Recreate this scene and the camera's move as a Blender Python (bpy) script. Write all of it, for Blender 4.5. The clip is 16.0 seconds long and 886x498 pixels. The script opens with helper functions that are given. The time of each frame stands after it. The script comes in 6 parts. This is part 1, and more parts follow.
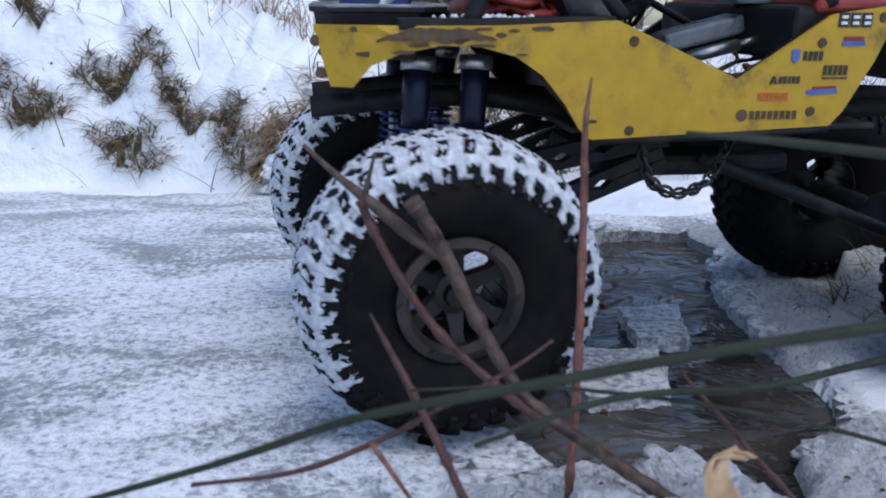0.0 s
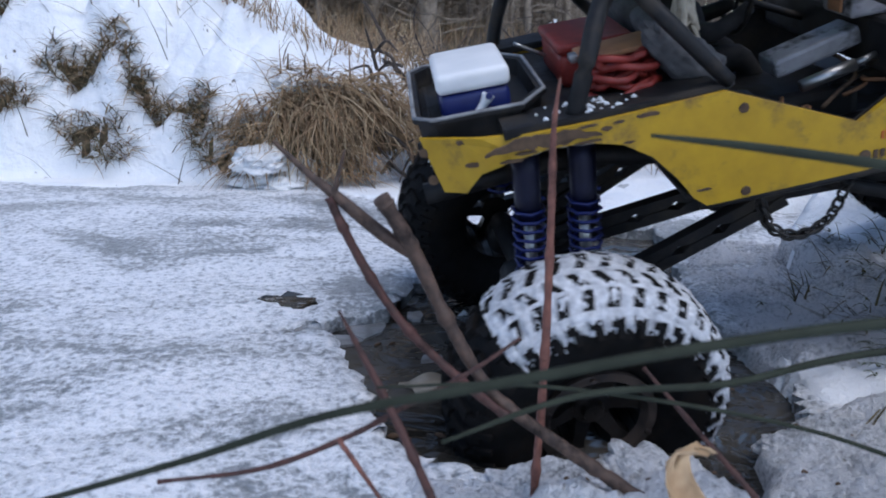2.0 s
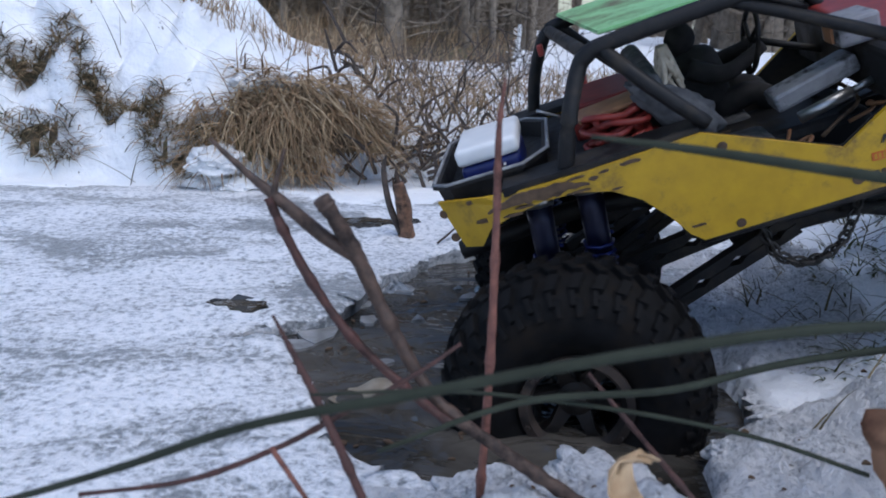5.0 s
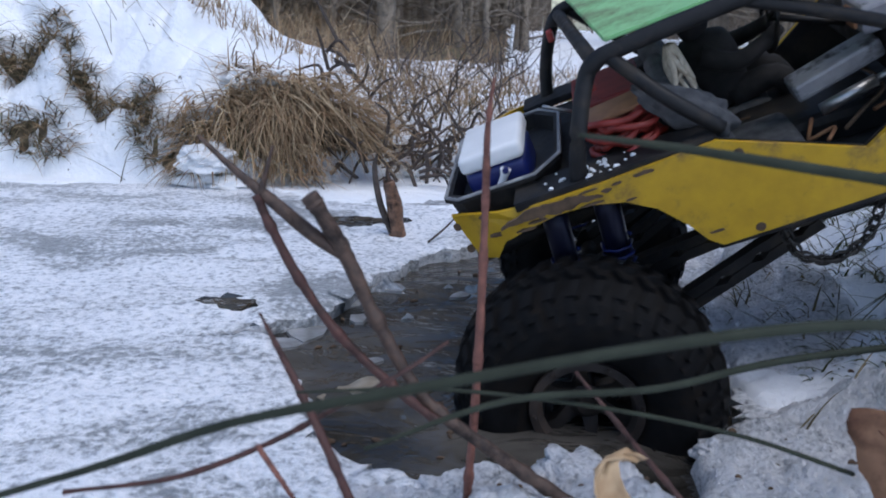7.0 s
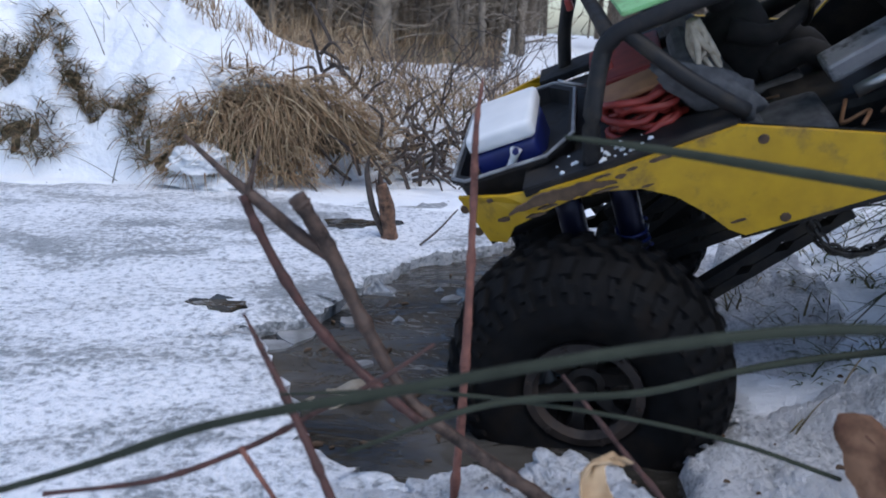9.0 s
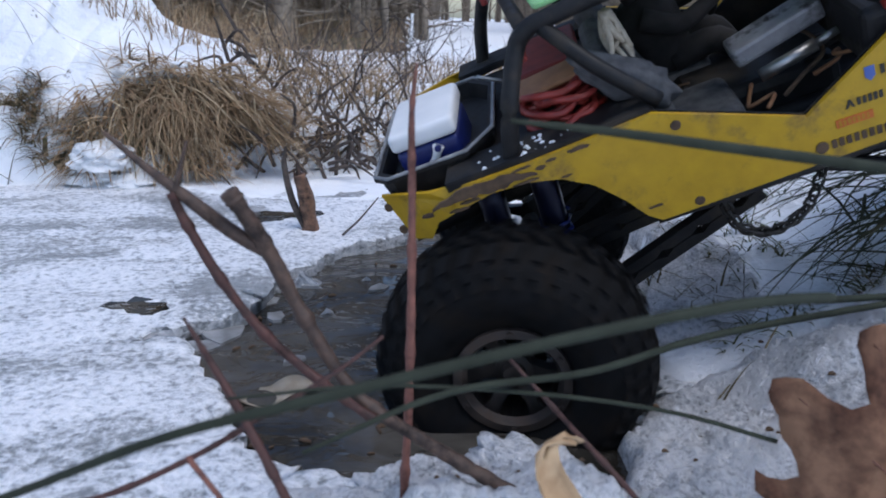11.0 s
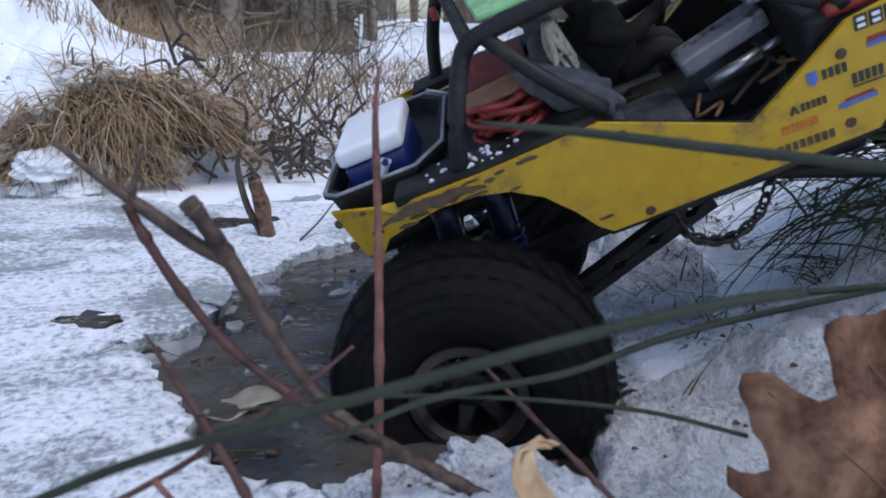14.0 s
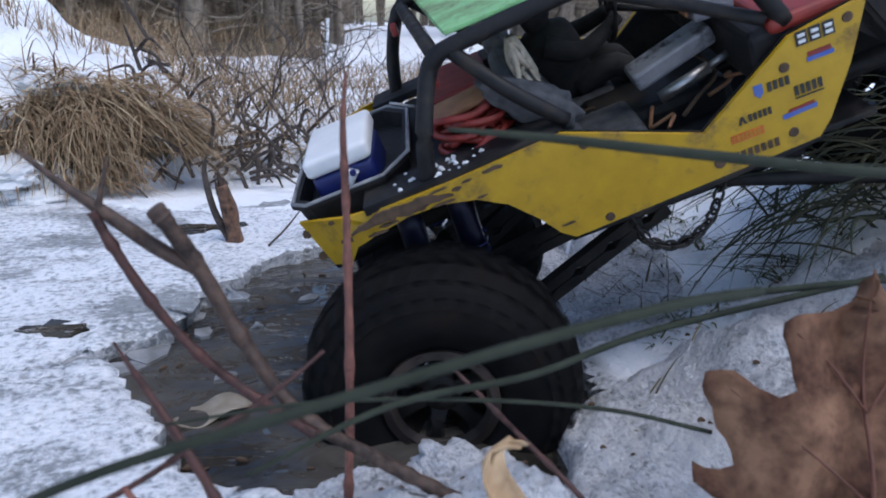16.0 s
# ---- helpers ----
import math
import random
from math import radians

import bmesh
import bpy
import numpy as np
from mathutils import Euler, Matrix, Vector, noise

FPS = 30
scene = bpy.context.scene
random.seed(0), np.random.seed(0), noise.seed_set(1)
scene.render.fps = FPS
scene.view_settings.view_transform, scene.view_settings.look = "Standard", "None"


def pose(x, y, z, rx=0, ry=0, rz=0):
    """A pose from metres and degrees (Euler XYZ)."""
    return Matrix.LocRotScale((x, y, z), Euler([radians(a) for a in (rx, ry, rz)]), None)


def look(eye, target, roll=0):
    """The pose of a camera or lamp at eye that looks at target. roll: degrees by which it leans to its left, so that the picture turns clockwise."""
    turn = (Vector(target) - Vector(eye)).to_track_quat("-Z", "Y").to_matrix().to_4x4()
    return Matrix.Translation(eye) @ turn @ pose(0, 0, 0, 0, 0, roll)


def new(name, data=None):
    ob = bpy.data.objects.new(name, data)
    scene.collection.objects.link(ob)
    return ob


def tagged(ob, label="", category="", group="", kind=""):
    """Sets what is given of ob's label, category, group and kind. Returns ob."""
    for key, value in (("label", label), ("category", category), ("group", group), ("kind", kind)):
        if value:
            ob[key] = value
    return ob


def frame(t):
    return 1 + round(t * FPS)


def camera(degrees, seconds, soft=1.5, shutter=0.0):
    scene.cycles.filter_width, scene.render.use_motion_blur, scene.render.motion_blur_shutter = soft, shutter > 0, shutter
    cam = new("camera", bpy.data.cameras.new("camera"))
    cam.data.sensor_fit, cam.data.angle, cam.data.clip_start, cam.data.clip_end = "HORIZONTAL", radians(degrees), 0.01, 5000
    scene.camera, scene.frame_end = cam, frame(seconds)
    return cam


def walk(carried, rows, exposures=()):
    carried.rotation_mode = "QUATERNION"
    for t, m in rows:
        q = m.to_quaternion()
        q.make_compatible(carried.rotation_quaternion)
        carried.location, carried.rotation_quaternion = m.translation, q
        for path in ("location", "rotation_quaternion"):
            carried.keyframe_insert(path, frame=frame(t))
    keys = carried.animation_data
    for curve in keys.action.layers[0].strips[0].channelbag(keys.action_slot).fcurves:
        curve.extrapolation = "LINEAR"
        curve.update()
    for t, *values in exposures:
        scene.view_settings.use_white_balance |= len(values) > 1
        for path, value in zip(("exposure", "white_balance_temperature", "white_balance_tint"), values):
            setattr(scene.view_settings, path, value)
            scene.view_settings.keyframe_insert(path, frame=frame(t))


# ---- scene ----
# camera: one lens, a hand-held phone that slowly turns to its right
cam = camera(59.0, 16.0, soft=1.75, shutter=0.5)

def view(x, y, z, pitch, roll, yaw):
    return pose(x, y, z, 0, 0, yaw) @ pose(0, 0, 0, 90 + pitch) @ pose(0, 0, 0, 0, 0, -roll)

walk(cam, [(t, view(*row)) for t, *row in (
    (0.0, 0.0000, 0.0000, 0.1900, -16.00, 0.00, -0.00),
    (0.5, -0.0015, -0.0006, 0.1945, -16.57, -0.10, -1.00),
    (1.0, -0.0019, -0.0011, 0.1934, -16.57, -0.10, -1.34),
    (1.5, -0.0004, -0.0030, 0.1931, -16.58, -0.93, -2.06),
    (2.0, 0.0004, -0.0013, 0.1918, -16.44, -1.08, -2.27),
    (2.5, 0.0029, -0.0021, 0.1923, -16.45, -1.47, -2.94),
    (3.0, 0.0049, -0.0000, 0.1899, -16.50, -1.82, -3.50),
    (3.5, 0.0050, 0.0017, 0.1899, -16.49, -1.90, -3.99),
    (4.0, 0.0066, 0.0047, 0.1900, -16.23, -1.84, -4.42),
    (6.5, 0.0095, 0.0045, 0.1894, -16.04, -2.53, -5.37),
    (7.0, 0.0100, 0.0046, 0.1893, -16.09, -2.56, -5.47),
    (7.5, 0.0098, 0.0033, 0.1904, -16.18, -2.66, -5.47),
    (8.0, 0.0089, 0.0036, 0.1888, -16.21, -2.49, -5.13),
    (8.5, 0.0109, 0.0043, 0.1889, -16.06, -2.71, -5.28),
    (9.0, 0.0127, 0.0055, 0.1886, -15.82, -3.03, -5.84),
    (9.5, 0.0109, 0.0093, 0.1877, -15.60, -2.89, -6.75),
    (10.0, 0.0077, 0.0090, 0.1877, -15.98, -2.57, -8.84),
    (12.5, -0.0016, 0.0160, 0.1888, -16.75, -1.83, -14.75),
    (13.0, -0.0036, 0.0173, 0.1886, -16.59, -1.64, -14.65),
    (13.5, -0.0027, 0.0173, 0.1879, -16.40, -1.20, -15.16),
    (14.0, 0.0003, 0.0161, 0.1880, -16.41, -1.56, -16.01),
    (14.5, -0.0006, 0.0160, 0.1882, -16.38, -1.53, -16.63),
    (15.0, -0.0001, 0.0145, 0.1889, -16.18, -1.48, -17.21),
    (15.5, 0.0000, 0.0146, 0.1887, -16.13, -1.60, -17.93),
    (16.0, -0.0001, 0.0136, 0.1891, -16.12, -1.50, -18.32),
)], exposures=((0, 0.34, 5900, 10), (2, 0.24, 5900, 10), (8, 0.30, 5950, 10), (16, 0.42, 6000, 11)))
cam.data.dof.use_dof, cam.data.dof.focus_distance, cam.data.dof.aperture_fstop = True, 0.60, 22.0
# the truck: seconds, place of its rear axle, roll, pitch (nose up), yaw
TRUCK = (
    (0.0, -0.0422, 0.4365, 0.0165, 2.10, -0.25, 8.16),
    (0.5, -0.0185, 0.4400, 0.0130, 6.00, 3.30, 7.40),
    (1.0, -0.0004, 0.4379, 0.0059, 8.02, 5.52, 6.02),
    (1.5, 0.0263, 0.4488, 0.0003, 10.64, 9.06, 2.93),
    (2.0, 0.0607, 0.4539, -0.0147, 10.48, 11.44, 0.37),
    (2.5, 0.1121, 0.4631, -0.0227, 9.88, 17.25, -7.18),
    (3.0, 0.1225, 0.4727, -0.0585, 2.36, 18.53, -9.54),
    (3.5, 0.1339, 0.4619, -0.0601, 1.27, 21.31, -11.82),
    (4.0, 0.1375, 0.4748, -0.0527, 5.26, 20.30, -12.60),
    (6.5, 0.1529, 0.4723, -0.0475, 9.27, 22.33, -13.15),
    (7.0, 0.1655, 0.4771, -0.0395, 13.95, 23.59, -17.04),
    (7.5, 0.1829, 0.4791, -0.0152, 19.22, 23.53, -21.56),
    (8.0, 0.1769, 0.4690, -0.0130, 17.54, 22.15, -21.16),
    (8.5, 0.1743, 0.4678, -0.0145, 17.57, 22.29, -20.68),
    (9.0, 0.1757, 0.4666, -0.0194, 17.83, 22.82, -20.67),
    (9.5, 0.1756, 0.4659, -0.0177, 16.09, 22.68, -20.57),
    (10.0, 0.1764, 0.4663, -0.0205, 17.23, 23.08, -20.97),
    (12.5, 0.1733, 0.4547, -0.0293, 15.83, 23.87, -23.75),
    (13.0, 0.1712, 0.4536, -0.0309, 15.52, 24.04, -23.97),
    (13.5, 0.1711, 0.4551, -0.0296, 15.22, 23.15, -23.09),
    (14.0, 0.1722, 0.4560, -0.0334, 15.53, 23.97, -23.00),
    (14.5, 0.1695, 0.4571, -0.0341, 15.13, 23.52, -22.26),
    (15.0, 0.1679, 0.4573, -0.0372, 14.20, 23.76, -21.53),
    (15.5, 0.1703, 0.4605, -0.0395, 14.36, 24.26, -21.22),
    (16.0, 0.1685, 0.4620, -0.0397, 14.17, 23.59, -20.56),
)
# ---- world, sun, exposure ----
world = bpy.data.worlds.new("winter_sky")
scene.world = world
world.use_nodes = True
_n, _l = world.node_tree.nodes, world.node_tree.links
_sky = _n.new("ShaderNodeTexSky")
_sky.sky_type = "NISHITA"
_sky.sun_disc = False
_sky.sun_elevation, _sky.sun_rotation = radians(66), radians(150)
_sky.air_density, _sky.dust_density, _sky.ozone_density = 1.0, 1.5, 1.2
_l.new(_sky.outputs[0], _n["Background"].inputs[0])
_n["Background"].inputs[1].default_value = 0.15
sun = new("sun", bpy.data.lights.new("sun", "SUN"))
sun.data.energy, sun.data.angle, sun.data.color = 0.95, radians(45), (1.0, 0.94, 0.86)
sun.matrix_world = look((1.0, -1.7, 4.4), (0, 0.0, 0))
# ---- materials ----
def material(name, rough=0.6, metal=0.0, spec=0.5):
    m = bpy.data.materials.new(name)
    m.use_nodes = True
    b = m.node_tree.nodes["Principled BSDF"]
    b.inputs["Roughness"].default_value, b.inputs["Metallic"].default_value = rough, metal
    b.inputs["Specular IOR Level"].default_value = spec
    return m, m.node_tree.nodes, m.node_tree.links, b


def noise_tex(n, l, scale, detail=4.0, rough=0.55, space="Object"):
    c, t = n.new("ShaderNodeTexCoord"), n.new("ShaderNodeTexNoise")
    t.inputs["Scale"].default_value, t.inputs["Detail"].default_value, t.inputs["Roughness"].default_value = scale, detail, rough
    if space == "World":
        g = n.new("ShaderNodeNewGeometry")
        l.new(g.outputs["Position"], t.inputs["Vector"])
    else:
        l.new(c.outputs["Object"], t.inputs["Vector"])
    return t


def ramp(n, l, source, stops):
    r = n.new("ShaderNodeValToRGB")
    e = r.color_ramp.elements
    while len(e) < len(stops):
        e.new(0.5)
    for s, (p, c) in zip(e, stops):
        s.position, s.color = p, (*c, 1)
    l.new(source, r.inputs[0])
    return r


def bump(n, l, b, source, strength, distance):
    k = n.new("ShaderNodeBump")
    k.inputs["Strength"].default_value, k.inputs["Distance"].default_value = strength, distance
    l.new(source, k.inputs["Height"])
    l.new(k.outputs[0], b.inputs["Normal"])
    return k


def mix(n, l, fac, a, c):
    m = n.new("ShaderNodeMix")
    m.data_type = "RGBA"
    l.new(fac, m.inputs[0])
    l.new(a, m.inputs[6])
    l.new(c, m.inputs[7])
    return m.outputs[2]


def worn(name, light, dark, scale=60.0, rough=0.6, metal=0.0, relief=0.3, depth=0.0006, dirt=None, dirt_from=0.6, spec=0.5):
    """A surface with fine grain between two tones and, if given, patches of dirt."""
    m, n, l, b = material(name, rough, metal, spec)
    t = noise_tex(n, l, scale, 6)
    col = ramp(n, l, t.outputs[0], ((0.3, dark), (0.7, light))).outputs[0]
    if dirt:
        d = noise_tex(n, l, scale * 0.35, 7, 0.7)
        f = ramp(n, l, d.outputs[0], ((dirt_from - 0.06, (0, 0, 0)), (dirt_from + 0.08, (1, 1, 1))))
        c = n.new("ShaderNodeRGB")
        c.outputs[0].default_value = (*dirt, 1)
        col = mix(n, l, f.outputs[0], col, c.outputs[0])
        rr = ramp(n, l, f.outputs[0], ((0.0, (rough,) * 3), (1.0, (0.9,) * 3)))
        l.new(rr.outputs[0], b.inputs["Roughness"])
    l.new(col, b.inputs["Base Color"])
    if relief:
        bump(n, l, b, t.outputs[0], relief, depth)
    return m


def blades_mat(name, tones, rough=0.6):
    """Leaves and stalks: one tone a blade."""
    m, n, l, b = material(name, 0.75, 0, 0.15)
    g = n.new("ShaderNodeNewGeometry")
    stops = [(i / max(1, len(tones) - 1), c) for i, c in enumerate(tones)]
    r = ramp(n, l, g.outputs["Random Per Island"], stops)
    t = noise_tex(n, l, 90, 3)
    k = ramp(n, l, t.outputs[0], ((0.3, (0.6, 0.6, 0.6)), (0.7, (1, 1, 1))))
    mul = n.new("ShaderNodeMix")
    mul.data_type, mul.blend_type = "RGBA", "MULTIPLY"
    mul.inputs[0].default_value = 1
    l.new(r.outputs[0], mul.inputs[6])
    l.new(k.outputs[0], mul.inputs[7])
    l.new(mul.outputs[2], b.inputs["Base Color"])
    return m


def snow_mat():
    m, n, l, b = material("snow", 0.75, 0, 0.3)
    big, fine = noise_tex(n, l, 9, 5, 0.6, "World"), noise_tex(n, l, 160, 5, 0.65, "World")
    l.new(ramp(n, l, big.outputs[0], ((0.3, (0.80, 0.83, 0.87)), (0.6, (0.90, 0.91, 0.92)))).outputs[0], b.inputs["Base Color"])
    a = n.new("ShaderNodeMath")
    a.operation = "MULTIPLY_ADD"
    l.new(big.outputs[0], a.inputs[0])
    a.inputs[1].default_value = 3.0
    l.new(fine.outputs[0], a.inputs[2])
    bump(n, l, b, a.outputs[0], 0.9, 0.005)
    return m


def ice_mat():
    """Old ice under a thin crust of granular snow; grey and wet where the snow is worn off."""
    m, n, l, b = material("snowy_ice", 0.5, 0, 0.5)
    patch = noise_tex(n, l, 9, 7, 0.62, "World")
    patch.inputs["Distortion"].default_value = 0.8
    wide = n.new("ShaderNodeMapping")
    wide.inputs["Scale"].default_value = (0.7, 1.2, 1.0)
    g = n.new("ShaderNodeNewGeometry")
    l.new(g.outputs["Position"], wide.inputs["Vector"])
    l.new(wide.outputs[0], patch.inputs["Vector"])
    grain = noise_tex(n, l, 210, 4, 0.65, "World")
    a = n.new("ShaderNodeMath")
    a.operation = "MULTIPLY_ADD"
    l.new(grain.outputs[0], a.inputs[0])
    a.inputs[1].default_value = 0.50
    l.new(patch.outputs[0], a.inputs[2])
    fac = ramp(n, l, a.outputs[0], ((0.64, (0, 0, 0)), (0.73, (0.70, 0.70, 0.70)), (0.84, (1, 1, 1))))
    white = ramp(n, l, grain.outputs[0], ((0.33, (0.42, 0.44, 0.48)), (0.47, (0.80, 0.82, 0.85)), (0.65, (0.90, 0.90, 0.92))))
    grey = ramp(n, l, grain.outputs[0], ((0.3, (0.20, 0.215, 0.225)), (0.7, (0.46, 0.48, 0.50))))
    l.new(mix(n, l, fac.outputs[0], grey.outputs[0], white.outputs[0]), b.inputs["Base Color"])
    l.new(ramp(n, l, fac.outputs[0], ((0, (0.28,) * 3), (1, (0.8,) * 3))).outputs[0], b.inputs["Roughness"])
    bump(n, l, b, a.outputs[0], 1.0, 0.008)
    return m


def water_mat():
    m, n, l, b = material("pond_water", 0.035, 0, 0.5)
    t = noise_tex(n, l, 24, 3, 0.5, "World")
    t.inputs["Distortion"].default_value = 0.8
    stretch = n.new("ShaderNodeMapping")
    stretch.inputs["Scale"].default_value = (0.75, 1.15, 1.0)
    g = n.new("ShaderNodeNewGeometry")
    l.new(g.outputs["Position"], stretch.inputs["Vector"])
    l.new(stretch.outputs[0], t.inputs["Vector"])
    big = noise_tex(n, l, 14, 4, 0.6, "World")
    l.new(stretch.outputs[0], big.inputs["Vector"])
    l.new(ramp(n, l, big.outputs[0], ((0.36, (0.016, 0.015, 0.013)), (0.64, (0.086, 0.079, 0.069)))).outputs[0], b.inputs["Base Color"])
    bump(n, l, b, t.outputs[0], 0.9, 0.009)
    return m


def wood_mat(name, light, dark):
    return worn(name, light, dark, 210, 0.6, 0, 0.9, 0.0009, tuple(c * 0.45 for c in dark), 0.58)


def ground_mat():
    """Soft lumpy snow with a few specks of litter."""
    m, n, l, b = material("snowy_ground", 0.8, 0, 0.3)
    big, mid, fine = noise_tex(n, l, 9, 5, 0.6, "World"), noise_tex(n, l, 34, 5, 0.6, "World"), noise_tex(n, l, 190, 5, 0.65, "World")
    snow = ramp(n, l, big.outputs[0], ((0.3, (0.80, 0.83, 0.88)), (0.6, (0.91, 0.92, 0.93))))
    litter = ramp(n, l, fine.outputs[0], ((0.35, (0.06, 0.05, 0.03)), (0.65, (0.24, 0.19, 0.12))))
    t = n.new("ShaderNodeMath")
    t.operation = "MULTIPLY_ADD"
    l.new(fine.outputs[0], t.inputs[0])
    t.inputs[1].default_value = 0.8
    l.new(mid.outputs[0], t.inputs[2])
    f = ramp(n, l, t.outputs[0], ((0.62, (1, 1, 1)), (0.67, (0, 0, 0))))
    l.new(mix(n, l, f.outputs[0], snow.outputs[0], litter.outputs[0]), b.inputs["Base Color"])
    h = n.new("ShaderNodeMath")
    h.operation = "MULTIPLY_ADD"
    l.new(mid.outputs[0], h.inputs[0])
    h.inputs[1].default_value = 2.2
    k = n.new("ShaderNodeMath")
    k.operation = "MULTIPLY"
    l.new(fine.outputs[0], k.inputs[0])
    k.inputs[1].default_value = 0.30
    l.new(k.outputs[0], h.inputs[2])
    bump(n, l, b, h.outputs[0], 0.8, 0.006)
    return m


def slush_mat():
    """Coarse half-melted snow, grey and grainy."""
    m, n, l, b = material("grainy_wet_snow", 0.55, 0, 0.5)
    g, p = noise_tex(n, l, 330, 4, 0.7, "World"), noise_tex(n, l, 28, 4, 0.6, "World")
    a = n.new("ShaderNodeMath")
    a.operation = "MULTIPLY_ADD"
    l.new(p.outputs[0], a.inputs[0])
    a.inputs[1].default_value = 0.7
    l.new(g.outputs[0], a.inputs[2])
    l.new(ramp(n, l, a.outputs[0], ((0.58, (0.17, 0.18, 0.20)), (0.70, (0.44, 0.46, 0.49)), (0.88, (0.78, 0.79, 0.82)))).outputs[0], b.inputs["Base Color"])
    bump(n, l, b, a.outputs[0], 1.0, 0.006)
    return m


SNOW, ICE, WATER = snow_mat(), ice_mat(), water_mat()
GROUND, SLUSH = ground_mat(), slush_mat()
SOIL = worn("brown_leaf_litter", (0.20, 0.155, 0.105), (0.065, 0.050, 0.034), 45, 0.9, 0, 1.0, 0.006, (0.085, 0.085, 0.04), 0.55, 0.2)
STRAW = blades_mat("dry_straw", ((0.34, 0.23, 0.13), (0.52, 0.38, 0.23), (0.17, 0.11, 0.065), (0.40, 0.26, 0.15), (0.66, 0.53, 0.35)))
GREEN = blades_mat("rush_green", ((0.040, 0.050, 0.034), (0.068, 0.078, 0.046), (0.032, 0.038, 0.030), (0.10, 0.095, 0.055)))
MOSS = blades_mat("dark_grass", ((0.10, 0.09, 0.05), (0.22, 0.18, 0.105), (0.06, 0.058, 0.036), (0.36, 0.285, 0.165)))
TWIG_DARK = wood_mat("dark_twig_bark", (0.09, 0.065, 0.05), (0.035, 0.026, 0.022))
TWIG_RED = wood_mat("red_twig_bark", (0.24, 0.095, 0.065), (0.11, 0.042, 0.032))
TWIG_MAROON = wood_mat("maroon_twig_bark", (0.085, 0.030, 0.022), (0.030, 0.012, 0.009))
TWIG_TAN = wood_mat("tan_twig_bark", (0.105, 0.062, 0.042), (0.030, 0.018, 0.013))
BARK = worn("tree_bark", (0.30, 0.245, 0.185), (0.11, 0.088, 0.066), 14, 0.85, 0, 0.6, 0.01)
RUBBER = worn("wet_rubber", (0.009, 0.009, 0.010), (0.004, 0.004, 0.004), 120, 0.72, 0, 0.5, 0.0010, (0.015, 0.012, 0.010), 0.56, 0.12)
YELLOW = worn("yellow_paint", (0.50, 0.305, 0.006), (0.41, 0.245, 0.005), 110, 0.45, 0, 0.06, 0.0002, (0.17, 0.105, 0.035), 0.60)
BLACK = worn("black_plastic", (0.014, 0.014, 0.015), (0.006, 0.006, 0.007), 110, 0.55, 0, 0.3, 0.0004, (0.04, 0.034, 0.028), 0.56, 0.3)
STEEL = worn("dull_steel", (0.5, 0.5, 0.5), (0.25, 0.25, 0.25), 90, 0.35, 0.9, 0.2, 0.0003)
RIM = worn("muddy_rim", (0.040, 0.034, 0.032), (0.014, 0.012, 0.012), 90, 0.4, 0.3, 0.4, 0.0006, (0.075, 0.055, 0.044), 0.50)
BLUE = worn("blue_plastic", (0.010, 0.018, 0.13), (0.006, 0.012, 0.08), 60, 0.4, 0, 0.1, 0.0003)
WHITE = worn("white_plastic", (0.82, 0.82, 0.82), (0.68, 0.69, 0.70), 40, 0.45, 0, 0.15, 0.0003)
RED = worn("red_plastic", (0.30, 0.035, 0.025), (0.16, 0.018, 0.014), 90, 0.45, 0, 0.2, 0.0004)
GREENROOF = worn("green_roof_paint", (0.30, 0.58, 0.26), (0.20, 0.44, 0.18), 30, 0.5, 0, 0.2, 0.0004, (0.13, 0.11, 0.07), 0.58)
CLOTH = worn("grey_cloth", (0.12, 0.12, 0.125), (0.05, 0.05, 0.055), 150, 0.9, 0, 0.5, 0.0006)
DARKCLOTH = worn("black_cloth", (0.025, 0.023, 0.024), (0.010, 0.010, 0.011), 150, 0.9, 0, 0.5, 0.0006)
SILVER = worn("spotted_silver_paint", (0.34, 0.34, 0.36), (0.24, 0.24, 0.26), 160, 0.45, 0.2, 0.1, 0.0003, (0.03, 0.03, 0.03), 0.58)
MUD = worn("dry_mud", (0.125, 0.080, 0.048), (0.050, 0.032, 0.021), 160, 0.95, 0, 0.8, 0.001)
LEATHER = worn("tan_leather", (0.42, 0.20, 0.09), (0.26, 0.12, 0.06), 90, 0.6)
CHAIN = worn("rusty_chain_steel", (0.06, 0.055, 0.05), (0.02, 0.018, 0.016), 120, 0.5, 0.6)
RIM_DARK = worn("wet_dark_rim", (0.016, 0.014, 0.014), (0.006, 0.006, 0.006), 90, 0.35, 0.3, 0.4, 0.0005, (0.035, 0.026, 0.021), 0.56)
# ---- mesh helpers ----
def mesh_of(name, verts, faces, mat, smooth=False):
    me = bpy.data.meshes.new(name)
    me.from_pydata([tuple(v) for v in verts], [], faces)
    me.materials.append(mat)
    if smooth:
        me.polygons.foreach_set("use_smooth", [True] * len(me.polygons))
    me.update()
    return me


def part(name, bm, mat, parent=None, label=""):
    """Links a bmesh as ONE mesh object under a thing or a part."""
    bmesh.ops.recalc_face_normals(bm, faces=bm.faces)
    me = bpy.data.meshes.new(name)
    bm.to_mesh(me)
    bm.free()
    me.materials.append(mat)
    ob = new(name, me)
    if parent:
        ob.parent = parent
    return tagged(ob, label)


def smooth(ob, angle=40):
    me = ob.data
    me.polygons.foreach_set("use_smooth", [True] * len(me.polygons))
    me.set_sharp_from_angle(angle=radians(angle))
    return ob


def put(name, data, parent=None, label=""):
    ob = new(name, data)
    if parent:
        ob.parent = parent
    return tagged(ob, label)


